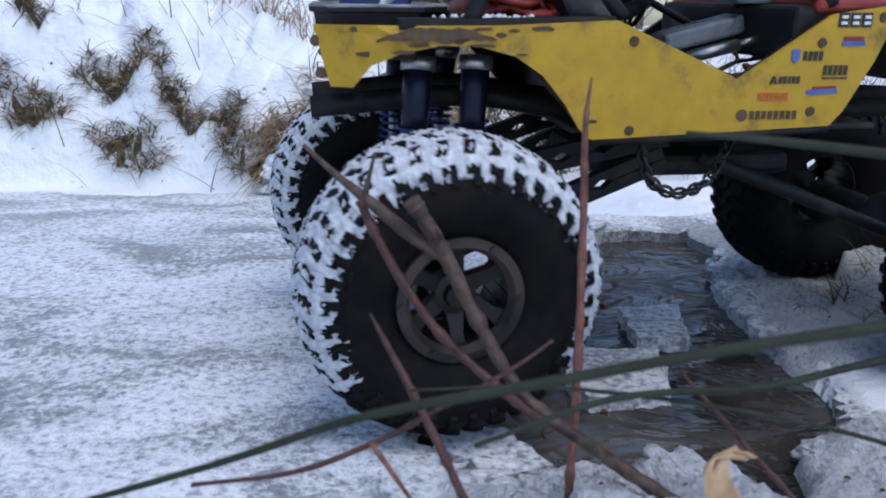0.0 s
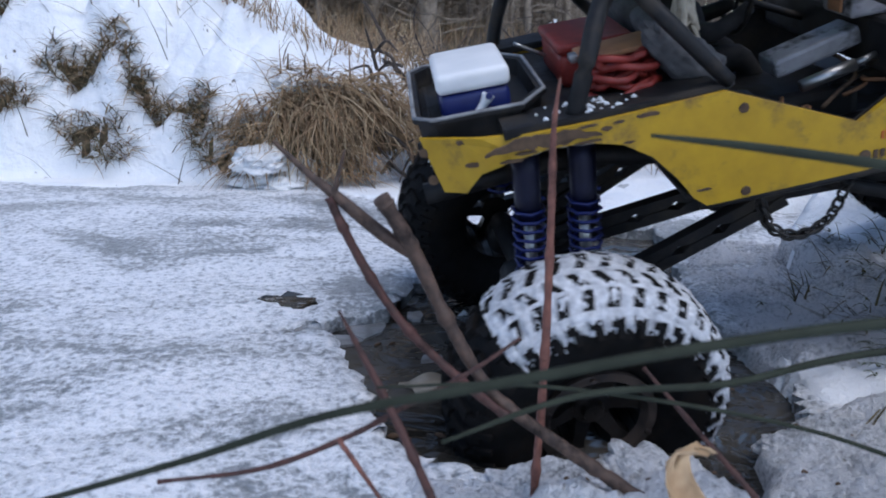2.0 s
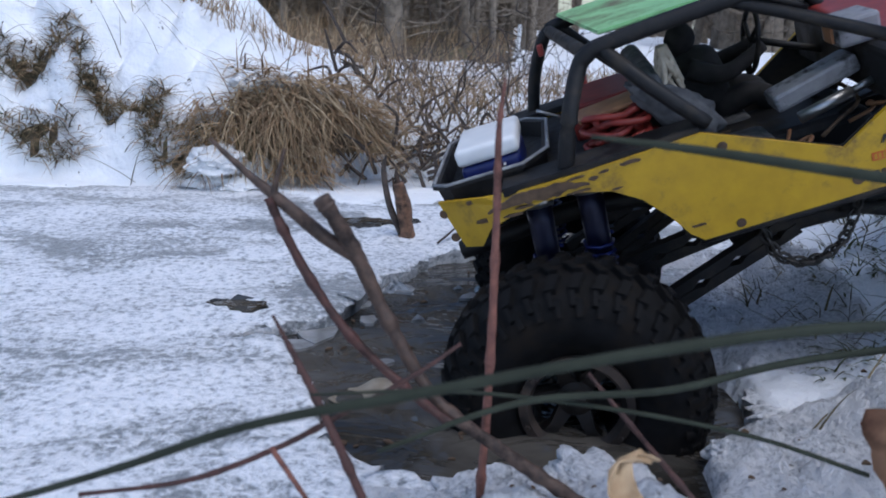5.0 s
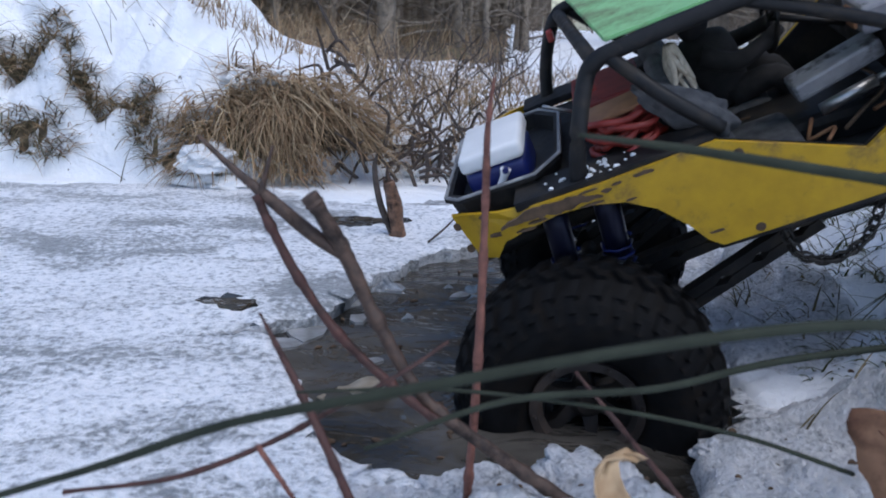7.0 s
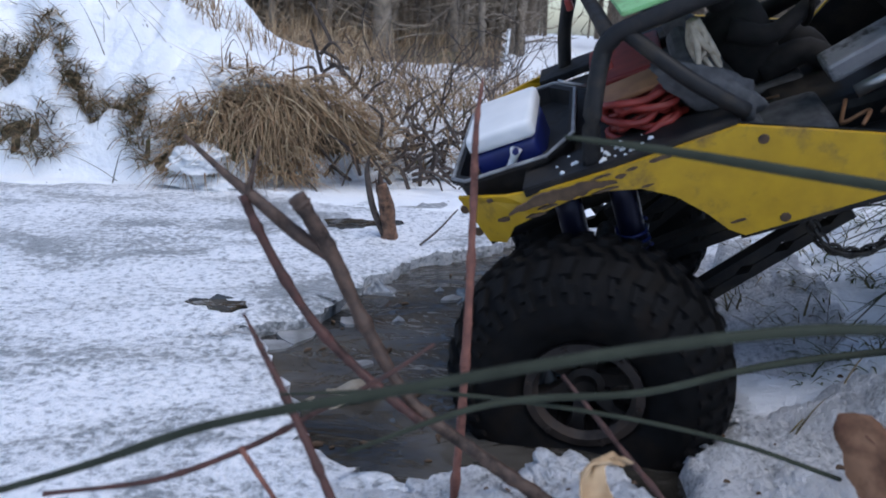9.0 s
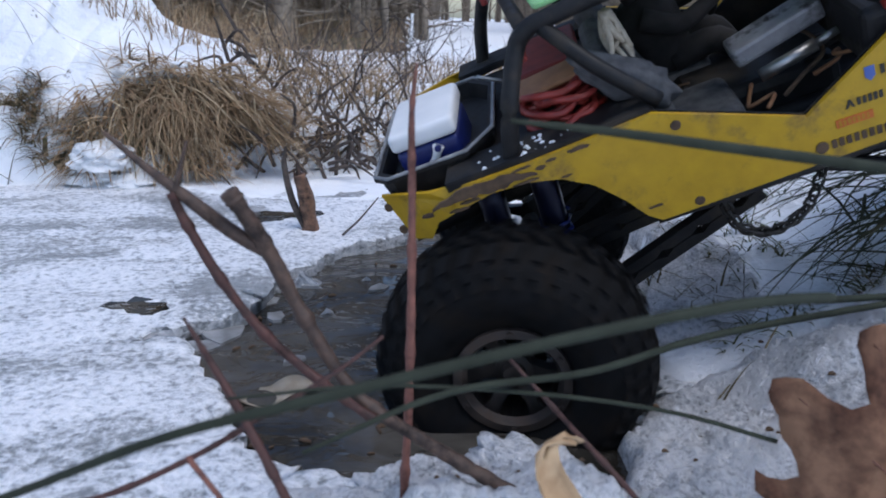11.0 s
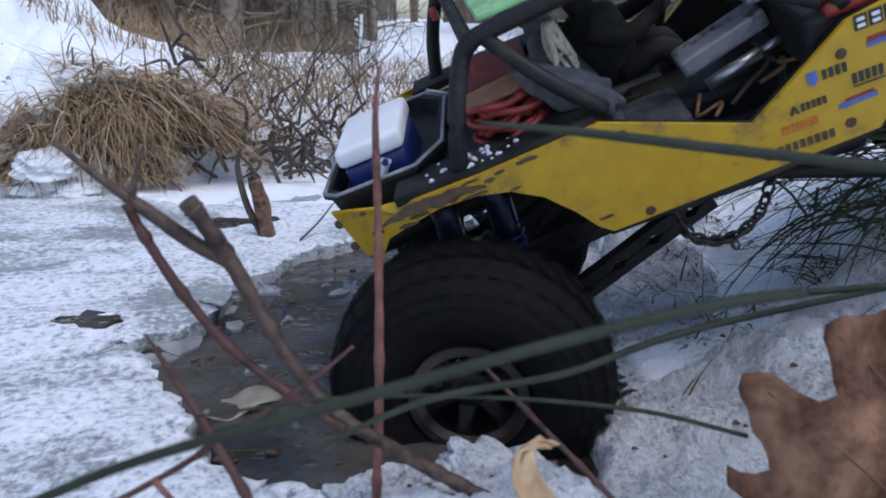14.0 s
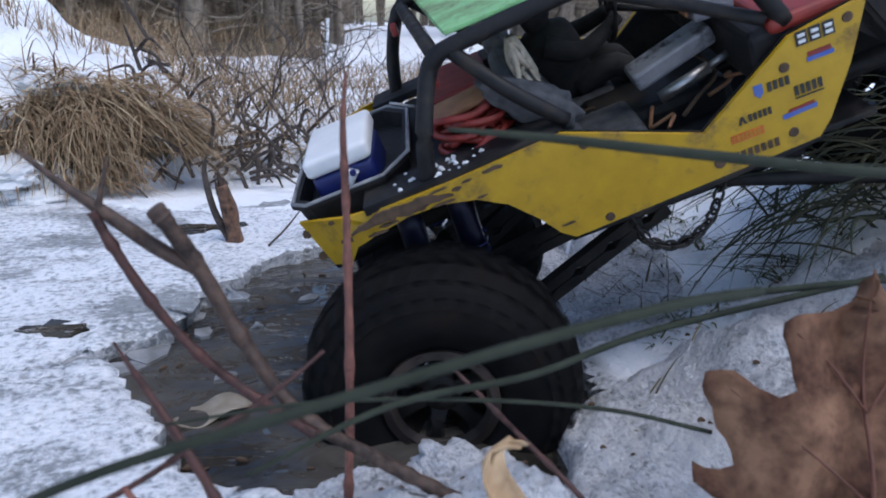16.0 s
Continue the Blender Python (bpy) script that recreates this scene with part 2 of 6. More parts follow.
def box_bm(x0, x1, y0, y1, z0, z1, bevel=0.0, seg=2):
    bm = bmesh.new()
    bmesh.ops.create_cube(bm, size=1)
    for v in bm.verts:
        v.co = Vector(((x0 + x1) / 2 + v.co.x * (x1 - x0), (y0 + y1) / 2 + v.co.y * (y1 - y0), (z0 + z1) / 2 + v.co.z * (z1 - z0)))
    if bevel:
        bmesh.ops.bevel(bm, geom=bm.edges[:], offset=bevel, segments=seg, affect="EDGES", profile=0.5)
    return bm


def prism_bm(outline, y0, y1, bevel=0.0):
    """An outline in x, z, thick from y0 to y1."""
    bm = bmesh.new()
    a = [bm.verts.new((x, y0, z)) for x, z in outline]
    c = [bm.verts.new((x, y1, z)) for x, z in outline]
    fs = [bm.faces.new(a), bm.faces.new(c[::-1])]
    for i in range(len(a)):
        j = (i + 1) % len(a)
        bm.faces.new((a[j], a[i], c[i], c[j]))
    bmesh.ops.recalc_face_normals(bm, faces=bm.faces)
    if bevel:
        rim = [e for e in bm.edges if abs(e.verts[0].co.y - e.verts[1].co.y) < 1e-7]
        bmesh.ops.bevel(bm, geom=rim, offset=bevel, segments=2, affect="EDGES")
    bmesh.ops.triangulate(bm, faces=[f for f in bm.faces if len(f.verts) > 4])
    return bm


def curve_points(points, steps=6):
    """A smooth line through points (Catmull-Rom); points carry a radius as fourth number."""
    p = [np.array(q, float) for q in points]
    p = [2 * p[0] - p[1]] + p + [2 * p[-1] - p[-2]]
    out = []
    for i in range(1, len(p) - 2):
        for k in range(steps):
            t = k / steps
            out.append(0.5 * (2 * p[i] + (p[i + 1] - p[i - 1]) * t + (2 * p[i - 1] - 5 * p[i] + 4 * p[i + 1] - p[i + 2]) * t * t
                              + (3 * p[i] - p[i - 1] - 3 * p[i + 1] + p[i + 2]) * t ** 3))
    out.append(p[-2])
    return out


def tube_data(points, sides=8, steps=6, smoothed=True):
    """Vertices and faces of a round bar along points (x, y, z, radius)."""
    line = curve_points(points, steps) if smoothed else [np.array(q, float) for q in points]
    vs, fs = [], []
    up = Vector((0.31, 0.17, 0.94))
    for i, q in enumerate(line):
        d = Vector(line[min(i + 1, len(line) - 1)][:3] - line[max(i - 1, 0)][:3]).normalized()
        a = d.cross(up)
        if a.length < 0.05:
            a = d.cross(Vector((1, 0, 0)))
        a.normalize()
        b = d.cross(a)
        for k in range(sides):
            w = 2 * math.pi * k / sides
            vs.append(tuple(Vector(q[:3]) + (a * math.cos(w) + b * math.sin(w)) * max(q[3], 1e-5)))
    n = len(line)
    for i in range(n - 1):
        for k in range(sides):
            j = (k + 1) % sides
            fs.append((i * sides + k, i * sides + j, (i + 1) * sides + j, (i + 1) * sides + k))
    fs.append(tuple(range(sides))[::-1])
    fs.append(tuple((n - 1) * sides + k for k in range(sides)))
    return vs, fs


def joined(datas):
    vs, fs = [], []
    for v, f in datas:
        o = len(vs)
        vs += v
        fs += [tuple(i + o for i in q) for q in f]
    return vs, fs


def tube(name, points, mat, parent=None, label="", sides=8, steps=6, smoothed=True):
    v, f = tube_data(points, sides, steps, smoothed)
    return put(name, mesh_of(name, v, f, mat, True), parent, label)


def revolve_bm(profile, count, axis="Y"):
    """A closed profile of (radius, along) turned round the axis."""
    bm = bmesh.new()
    rings = []
    for i in range(count):
        w = 2 * math.pi * i / count
        rings.append([bm.verts.new((r * math.sin(w), y, r * math.cos(w))) for r, y in profile])
    m = len(profile)
    for i in range(count):
        a, c = rings[i], rings[(i + 1) % count]
        for k in range(m):
            bm.faces.new((a[k], a[(k + 1) % m], c[(k + 1) % m], c[k]))
    return bm


def blade_data(base, tip, bend, width, seg=5, flat=(0, 0, 1)):
    """One grass blade: a tapered three-sided strip from base to tip, sagging by bend."""
    b, t, s = Vector(base), Vector(tip), Vector(bend)
    d = (t - b).normalized()
    side = d.cross(Vector(flat))
    if side.length < 0.1:
        side = d.cross(Vector((1, 0, 0)))
    side.normalize()
    nor = side.cross(d)
    vs, fs = [], []
    for i in range(seg + 1):
        u = i / seg
        c = b.lerp(t, u) + s * 4 * u * (1 - u)
        w = width * (1 - u ** 1.6) * 0.5 + width * 0.03
        vs += [tuple(c - side * w), tuple(c + side * w), tuple(c + nor * w * 0.7)]
    for i in range(seg):
        o = 3 * i
        for k in range(3):
            j = (k + 1) % 3
            fs.append((o + k, o + j, o + 3 + j, o + 3 + k))
    return vs, fs


def tuft(name, base, count, length, lean, spread, mat, rng, width=0.0022, fan=1.0, sag=0.25):
    """A clump of blades as one mesh; lean is the way the blades fall, fan how far they part."""
    datas = []
    for _ in range(count):
        a = rng.uniform(0, 2 * math.pi)
        r = spread * math.sqrt(rng.random())
        b = Vector(base) + Vector((r * math.cos(a), r * math.sin(a) * 0.7, -0.004))
        w = rng.uniform(0, 2 * math.pi)
        d = (Vector(lean) + Vector((math.cos(w), math.sin(w), rng.uniform(-0.2, 0.7))) * fan * rng.uniform(0.3, 1)).normalized()
        ln = length * rng.uniform(0.45, 1.1)
        datas.append(blade_data(b, b + d * ln, (0, 0, sag * ln * rng.uniform(0.3, 1)), width * rng.uniform(0.6, 1.3), 4))
    return joined(datas)
# ---- the place: pond, banks, wood ----
def ease(a, b, x):
    t = min(1.0, max(0.0, (x - a) / (b - a)))
    return t * t * (3 - 2 * t)


def wob(x, y, s, seed=0.0):
    return noise.noise((x * s, y * s, seed))


def shore(x, y):
    """How far inside the pond a point lies (negative: on land)."""
    far = 0.885 + 0.03 * wob(x, 0, 7) - 0.10 * ease(-0.12, 0.05, x) - y
    right = 0.215 + 0.10 * ease(0.40, 0.62, y) + 0.25 * ease(0.6, 0.9, y) + 0.02 * wob(y, 3, 9) - x
    near = (y - 0.292 - 0.014 * wob(x, 5, 11) + 0.030 * ease(0.105, 0.125, x) * ease(0.20, 0.17, x)) + 2.2 * max(0.0, 0.05 - x)
    return min(far, right, near)


RIDGE = ((-3.0, 0.27), (-0.8, 0.26), (-0.45, 0.25), (-0.27, 0.235), (-0.20, 0.205), (-0.15, 0.175), (-0.10, 0.150), (-0.05, 0.138), (-0.01, 0.10), (0.04, 0.055), (0.2, 0.045), (0.6, 0.06), (3.0, 0.1))
FOOT = ((-3.0, 0.95), (-0.42, 0.918), (-0.33, 0.908), (-0.24, 0.892), (-0.16, 0.882), (-0.06, 0.905), (0.02, 0.97), (0.15, 1.035), (0.5, 1.05), (3.0, 1.1))
# hollows in the mound's snow where dead grass shows: x, y, half length, half depth, turn
BARE = ((-0.395, 0.980, 0.066, 0.017, -4), (-0.325, 0.955, 0.026, 0.012, -25), (-0.275, 0.940, 0.046, 0.009, -2), (-0.250, 0.920, 0.016, 0.012, 20),
        (-0.375, 0.932, 0.052, 0.010, -12), (-0.50, 0.960, 0.055, 0.016, -12), (-0.222, 0.908, 0.030, 0.008, 4), (-0.188, 0.905, 0.026, 0.012, 25), (-0.62, 0.99, 0.06, 0.02, 10), (-0.53, 1.03, 0.04, 0.012, 0))


def table(rows, x):
    return float(np.interp(x, [r[0] for r in rows], [r[1] for r in rows]))


def bare(x, y):
    """How deep a point lies in one of the grassy hollows: 1 in the middle, 0 at the rim and outside."""
    if not (-0.75 < x < -0.12 and 0.84 < y < 1.12):
        return 0.0
    best = 0.0
    qx, qy = x + 0.014 * wob(x, y, 38, 3) + 0.006 * wob(x, y, 90, 1), y + 0.010 * wob(x, y, 38, 9) + 0.005 * wob(x, y, 90, 5)
    for bx, by, a, b, turn in BARE:
        c, k = math.cos(radians(turn)), math.sin(radians(turn))
        u, v = (qx - bx) * c + (qy - by) * k, -(qx - bx) * k + (qy - by) * c
        best = max(best, 1 - math.hypot(u / a, v / b))
    return best


def woods(x, y):
    """1 under the wood beyond the field, 0 on the open snow."""
    return ease(3.3, 4.2, y + 0.5 * wob(x, y, 1.6, 4)) * ease(0.185, 0.150, x / max(y, 0.1)) if y > 2 else 0.0


def height(x, y):
    d = shore(x, y)
    z = 0.004
    rough = 0.012 * wob(x, y, 14) + 0.006 * wob(x, y, 37)
    # snowy mound beyond the ice: a soft lip at its foot, then a long rounded slope
    u = (y - table(FOOT, x)) / 0.19
    if u > 0:
        up = (0.16 * ease(0, 0.14, u) + 0.84 * math.sin(min(1.0, u) * math.pi / 2) ** 1.15) * (1 - 0.8 * ease(1.3, 7.0, u))
        hang = ease(-0.19, -0.15, x) * ease(0.03, -0.03, x)
        up = max(up, 0.66 * ease(0.12, 0.44, u)) if hang > 0.5 and u < 1.2 else up
        puff = 0.085 * (abs(wob(x + 0.02 * wob(x, y, 22), y * 0.8, 10, 6)) - 0.17) + 0.040 * (abs(wob(x, y * 0.8, 24, 2)) - 0.15) + 0.005 * wob(x, y, 62, 8)
        z += table(RIDGE, x) * up * (0.95 + 0.12 * wob(x, y, 5, 2)) + puff * min(1.0, u * 5) * (0.2 * ease(0.12, -0.02, x) + 0.8 * ease(-0.14, -0.21, x))
        z += 0.014 * wob(x, y, 13, 4) * min(1.0, u * 3) * ease(-0.02, 0.10, x)
        z -= 0.012 * ease(0.0, 0.40, bare(x, y))
    # bank that the truck climbs
    b = 0.100 * ease(0.24, 0.52, x) * (0.25 + 0.75 * ease(0.24, 0.36, y)) * (1 - ease(0.75, 1.1, y)) + 0.12 * ease(0.6, 2.0, x) * (1 - ease(0.8, 2, y))
    z += b + (rough * 0.8 if x > 0.2 and y < 0.85 else 0)
    # low mound before the lens
    z += 0.022 * ease(0.0, 0.05, -d) * (1 - ease(0.36, 0.42, y)) * (0.7 + 0.9 * wob(x, y, 24, 4)) * (1 - 0.9 * ease(0.17, 0.21, x) * ease(0.27, 0.24, y)) if y < 0.42 and x > 0 else 0
    z += 0.04 * ease(0.15, -0.4, y)
    # hollow in which the big leaf lies
    z -= 0.032 * ease(0.15, 0.19, x) * ease(0.26, 0.225, y) * ease(0.60, 0.45, x) * ease(0.05, 0.15, y)
    # floor of the wood, higher than the field beside it
    if y > 2:
        z += woods(x, y) * (0.02 + 0.15 * ease(4.0, 9.0, y) + 0.04 * wob(x, y, 1.7)) + 0.012 * wob(x, y, 1.1) * (1 - ease(8, 20, y))
    if d > 0:
        z = max(-0.085, 0.004 - d * 1.3 - 0.012)
    return z


def axis_steps(lo, a, b, hi, fine, grow=1.16):
    mid = list(np.arange(a, b + fine / 2, fine))
    out, s = [], fine
    x = b
    while x < hi:
        s *= grow
        x += s
        out.append(x)
    pre, s, x = [], fine, a
    while x > lo:
        s *= grow
        x -= s
        pre.append(x)
    return pre[::-1] + mid + out


def build_ground():
    xs, ys = axis_steps(-70, -0.60, 0.70, 70, 0.0055, 1.15), axis_steps(-50, 0.18, 1.15, 90, 0.0055, 1.15)
    vs = [(x, y, height(x, y)) for y in ys for x in xs]
    w = len(xs)
    fs = [(j * w + i, j * w + i + 1, (j + 1) * w + i + 1, (j + 1) * w + i) for j in range(len(ys) - 1) for i in range(w - 1)]
    me = mesh_of("ground", vs, fs, GROUND, True)
    me.materials.append(SOIL)
    kinds = []
    for f in fs:
        x, y = (vs[f[0]][0] + vs[f[2]][0]) / 2, (vs[f[0]][1] + vs[f[2]][1]) / 2
        under = -0.155 < x < 0.05 and 0.90 < y < 1.0 and 0.030 < vs[f[0]][2] < 0.09 + 0.03 * wob(x, y, 30)
        kinds.append(1 if bare(x, y) > 0.55 or woods(x, y) + 0.4 * wob(x, y, 5) > 0.5 or under else 0)
    me.polygons.foreach_set("material_index", kinds)
    tagged(new("ground", me), "snow-covered uneven bank and field round a frozen pond", "ground", kind="structure")


# edge of the broken ice, seen from above
HOLE = ((0.028, 0.300), (-0.006, 0.325), (-0.019, 0.352), (-0.024, 0.382), (-0.031, 0.404), (-0.040, 0.43), (-0.050, 0.452), (-0.074, 0.462),
        (-0.052, 0.478), (-0.033, 0.489), (-0.017, 0.495), (-0.004, 0.53), (0.012, 0.572), (0.034, 0.60), (0.058, 0.640), (0.085, 0.648), (0.125, 0.675),
        (0.148, 0.712), (0.19, 0.722), (0.228, 0.715), (0.240, 0.665), (0.212, 0.60), (0.205, 0.55), (0.200, 0.49), (0.205, 0.44), (0.215, 0.40), (0.197, 0.34), (0.183, 0.30), (0.172, 0.268), (0.130, 0.264), (0.112, 0.28), (0.07, 0.292))


def ragged(points, amount, step, seed):
    rng = random.Random(seed)
    out = []
    for i, a in enumerate(points):
        b = points[(i + 1) % len(points)]
        n = max(1, int(math.dist(a, b) / step))
        for k in range(n):
            t = k / n
            j = amount if k else amount * 0.3
            out.append((a[0] + (b[0] - a[0]) * t + rng.uniform(-j, j), a[1] + (b[1] - a[1]) * t + rng.uniform(-j, j)))
    return out


def build_ice():
    hole = ragged(HOLE, 0.0042, 0.0055, 5)
    c = Vector((0.07, 0.46))
    vs, fs = [], []
    n = len(hole)
    rings = []
    soft = [Vector(p) for p in hole]
    for _ in range(60):
        soft = [(soft[i - 1] + soft[i] * 2 + soft[(i + 1) % n]) / 4 for i in range(n)]
    for s in range(0, 46):
        ring = []
        for i, (x, y) in enumerate(hole):
            p = Vector((x, y))
            out = (soft[i] - c).normalized()
            p = p.lerp(soft[i] + out * 0.02, ease(0, 9, s))
            d = 0.0030 * s + 0.0009 * s * s * (1 + s / 25)
            q = p + out * d
            lift = 0.0030 * wob(q.x, q.y, 30, 1) + 0.0022 * wob(q.x, q.y, 80, 7) + (0.002 if s > 0 else 0)
            ring.append(len(vs))
            vs.append((q.x, q.y, lift * (1 - ease(8, 30, s)) + 0.001))
        rings.append(ring)
    for a, b in zip(rings, rings[1:]):
        for i in range(n):
            j = (i + 1) % n
            fs.append((a[i], a[j], b[j], b[i]))
    low, lip = [], []
    for i, (x, y) in enumerate(hole):
        lip.append(len(vs))
        vs.append(vs[rings[0][i]])
        low.append(len(vs))
        p = Vector((x, y))
        q = p + (p - c).normalized() * 0.003
        vs.append((q.x, q.y, -0.016))
    for i in range(n):
        j = (i + 1) % n
        fs.append((low[i], low[j], lip[j], lip[i]))
    tagged(new("ice_sheet", mesh_of("ice_sheet", vs, fs, ICE, True)), "grey pond ice under a thin crust of granular snow, broken open", "ice", kind="structure")


def build_water():
    bm = bmesh.new()
    bmesh.ops.create_grid(bm, x_segments=60, y_segments=60, size=0.5)
    for v in bm.verts:
        v.co = Vector((v.co.x * 0.75 + 0.08, v.co.y * 0.9 + 0.55, -0.009 + 0.0007 * wob(v.co.x, v.co.y, 40)))
    ob = smooth(part("water", bm, WATER))
    tagged(ob, "dark murky pond water in the broken ice", "water", kind="structure")


def clod_mesh(seed, r):
    rng = random.Random(seed)
    bm = bmesh.new()
    bmesh.ops.create_icosphere(bm, subdivisions=5, radius=r)
    sx, sz = rng.uniform(0.9, 1.7), rng.uniform(0.5, 0.75)
    for v in bm.verts:
        d = v.co.normalized()
        k = 1 + 0.45 * noise.noise(d * 1.6 + Vector((seed, 0, 0))) + 0.20 * noise.noise(d * 3.0 + Vector((0, seed, 0))) + 0.10 * noise.noise(d * 7) + 0.07 * noise.noise(d * 17)
        v.co = Vector((d.x * r * k * sx, d.y * r * k, d.z * r * k * sz))
    return bm


def snow_sheet(outline, high, roll, seed):
    """A crusty layer of snow with a rounded broken edge, lying on the bank inside an outline."""
    xs = [p[0] for p in outline]
    ys = [p[1] for p in outline]
    step = 0.0021
    nx, ny = int((max(xs) - min(xs) + 0.03) / step), int((max(ys) - min(ys) + 0.03) / step)
    px, py = np.meshgrid(min(xs) - 0.015 + step * np.arange(nx), min(ys) - 0.015 + step * np.arange(ny))
    wx = np.array([[0.006 * wob(a, b, 70, seed) + 0.0025 * wob(a, b, 210, seed) for a, b in zip(ra, rb)] for ra, rb in zip(px, py)])
    qx, qy = px + wx, py + wx[::-1, ::-1]
    dist, inside = np.full(px.shape, 9.0), np.zeros(px.shape, bool)
    for (ax, ay), (bx, by) in zip(outline, outline[1:] + outline[:1]):
        ex, ey = bx - ax, by - ay
        t = np.clip(((qx - ax) * ex + (qy - ay) * ey) / (ex * ex + ey * ey), 0, 1)
        dist = np.minimum(dist, np.hypot(qx - ax - t * ex, qy - ay - t * ey))
        cross = (ay > qy) != (by > qy)
        inside ^= cross & (qx < ax + (qy - ay) * ex / (ey if abs(ey) > 1e-9 else 1e-9))
    d = np.where(inside, dist, -dist)
    vs, keep = [], {}
    for j in range(ny):
        for i in range(nx):
            if d[j, i] > -0.008:
                x, y, k = px[j, i], py[j, i], d[j, i]
                prof = 1 - (1 - min(1.0, max(0.0, k / roll))) ** 2
                base = max(height(x, y), 0.0) if k > 0 else -0.004
                lump = 0.0045 * wob(x, y, 48, seed) + 0.0034 * wob(x, y, 120, seed) + 0.0032 * wob(x, y, 270, seed)
                keep[j, i] = len(vs)
                vs.append((x, y, base * ease(0, 0.01, k) + (high + lump) * prof - (0.020 * ease(0.001, -0.006, k))))
    fs = [(keep[j, i], keep[j, i + 1], keep[j + 1, i + 1], keep[j + 1, i]) for j, i in keep if (j, i + 1) in keep and (j + 1, i + 1) in keep and (j + 1, i) in keep]
    return mesh_of("snow_shelf", vs, fs, SLUSH, True)


SHELF_NEAR = [(-0.014, 0.29), (0.005, 0.298), (0.019, 0.293), (0.033, 0.288), (0.063, 0.301), (0.074, 0.294), (0.085, 0.281), (0.096, 0.3), (0.105, 0.308), (0.113, 0.305), (0.112, 0.28), (0.128, 0.271), (0.152, 0.273), (0.175, 0.262), (0.175, 0.225), (0.1, 0.215), (0.02, 0.235)]
SHELF_BANK = [(0.152, 0.269), (0.156, 0.29), (0.164, 0.311), (0.174, 0.329), (0.191, 0.342), (0.211, 0.353), (0.235, 0.359), (0.3, 0.365), (0.45, 0.36), (0.45, 0.25), (0.4, 0.215), (0.23, 0.205), (0.178, 0.225)]


def build_shelves():
    for seed, high, line in ((3, 0.010, SHELF_BANK), (8, 0.007, SHELF_NEAR), (12, 0.005, [(0.212, 0.395), (0.206, 0.44), (0.204, 0.49), (0.209, 0.55), (0.216, 0.60), (0.243, 0.66), (0.28, 0.68), (0.33, 0.66), (0.34, 0.55), (0.33, 0.45), (0.28, 0.385)])):
        tagged(new("snow_shelf", snow_sheet(line, high, 0.016, seed)), "crusty shelf of grainy snow at the water's edge", "snow shelf", "snow shelves at the water")


def build_puddles():
    """Dark melt water on the ice round the stump and the chip."""
    for k, pts in enumerate((((-0.030, 0.752), (-0.006, 0.757), (0.020, 0.749), (0.050, 0.752), (0.046, 0.736), (0.018, 0.730), (0.000, 0.714), (-0.026, 0.724)),
                             ((-0.108, 0.511), (-0.085, 0.519), (-0.062, 0.520), (-0.064, 0.503), (-0.079, 0.492), (-0.092, 0.505)))):
        bm = bmesh.new()
        line = ragged(pts, 0.003, 0.005, 70 + k)
        cx, cy = sum(p[0] for p in line) / len(line), sum(p[1] for p in line) / len(line)
        rim = [bm.verts.new((x, y, 0.0015)) for x, y in line]
        top = [bm.verts.new((cx + (x - cx) * 0.93, cy + (y - cy) * 0.93, 0.0042)) for x, y in line]
        for i in range(len(rim)):
            bm.faces.new((rim[i - 1], rim[i], top[i], top[i - 1]))
        lid = bm.faces.new(top)
        lid.normal_update()
        bmesh.ops.triangulate(bm, faces=[lid])
        tagged(smooth(part("puddle", bm, WATER), 60), "dark shallow melt water on the ice", "puddle", "melt puddles")


def build_clods():
    """Lumps of snow pushed up along the near edge of the water."""
    spots = ((0.044, 0.286, 0.011), (0.062, 0.290, 0.014), (0.076, 0.281, 0.012), (0.101, 0.290, 0.016), (0.112, 0.268, 0.013),
             (0.106, 0.300, 0.010), (0.118, 0.296, 0.010), (0.090, 0.262, 0.013), (0.055, 0.276, 0.010), (0.176, 0.322, 0.009), (0.168, 0.292, 0.008))
    for k, (x, y, r) in enumerate(spots):
        ob = smooth(part("snow_clod", clod_mesh(k + 3, r), SLUSH), 80)
        ob.matrix_world = pose(x, y, 0.002 if y < 0.3 or x > 0.18 else 0, 0, 0, 40 * k)
        tagged(ob, "lump of crusty snow at the water's edge", "snow lump", "snow lumps at the water")
    chip = part("ice_chip", prism_bm(((-0.020, -0.001), (0.012, -0.001), (0.014, 0.002), (0.003, 0.0045), (-0.002, 0.001), (-0.012, 0.002)), -0.006, 0.005), worn("wet_dark_ice", (0.05, 0.055, 0.06), (0.02, 0.022, 0.025), 60, 0.2))
    chip.matrix_world = pose(-0.090, 0.520, 0.001, -25, 0, 4)
    tagged(chip, "dark wet chip of ice lying on the snow crust", "ice chip")


build_ground()
build_ice()
build_water()
build_shelves()
build_puddles()
build_clods()


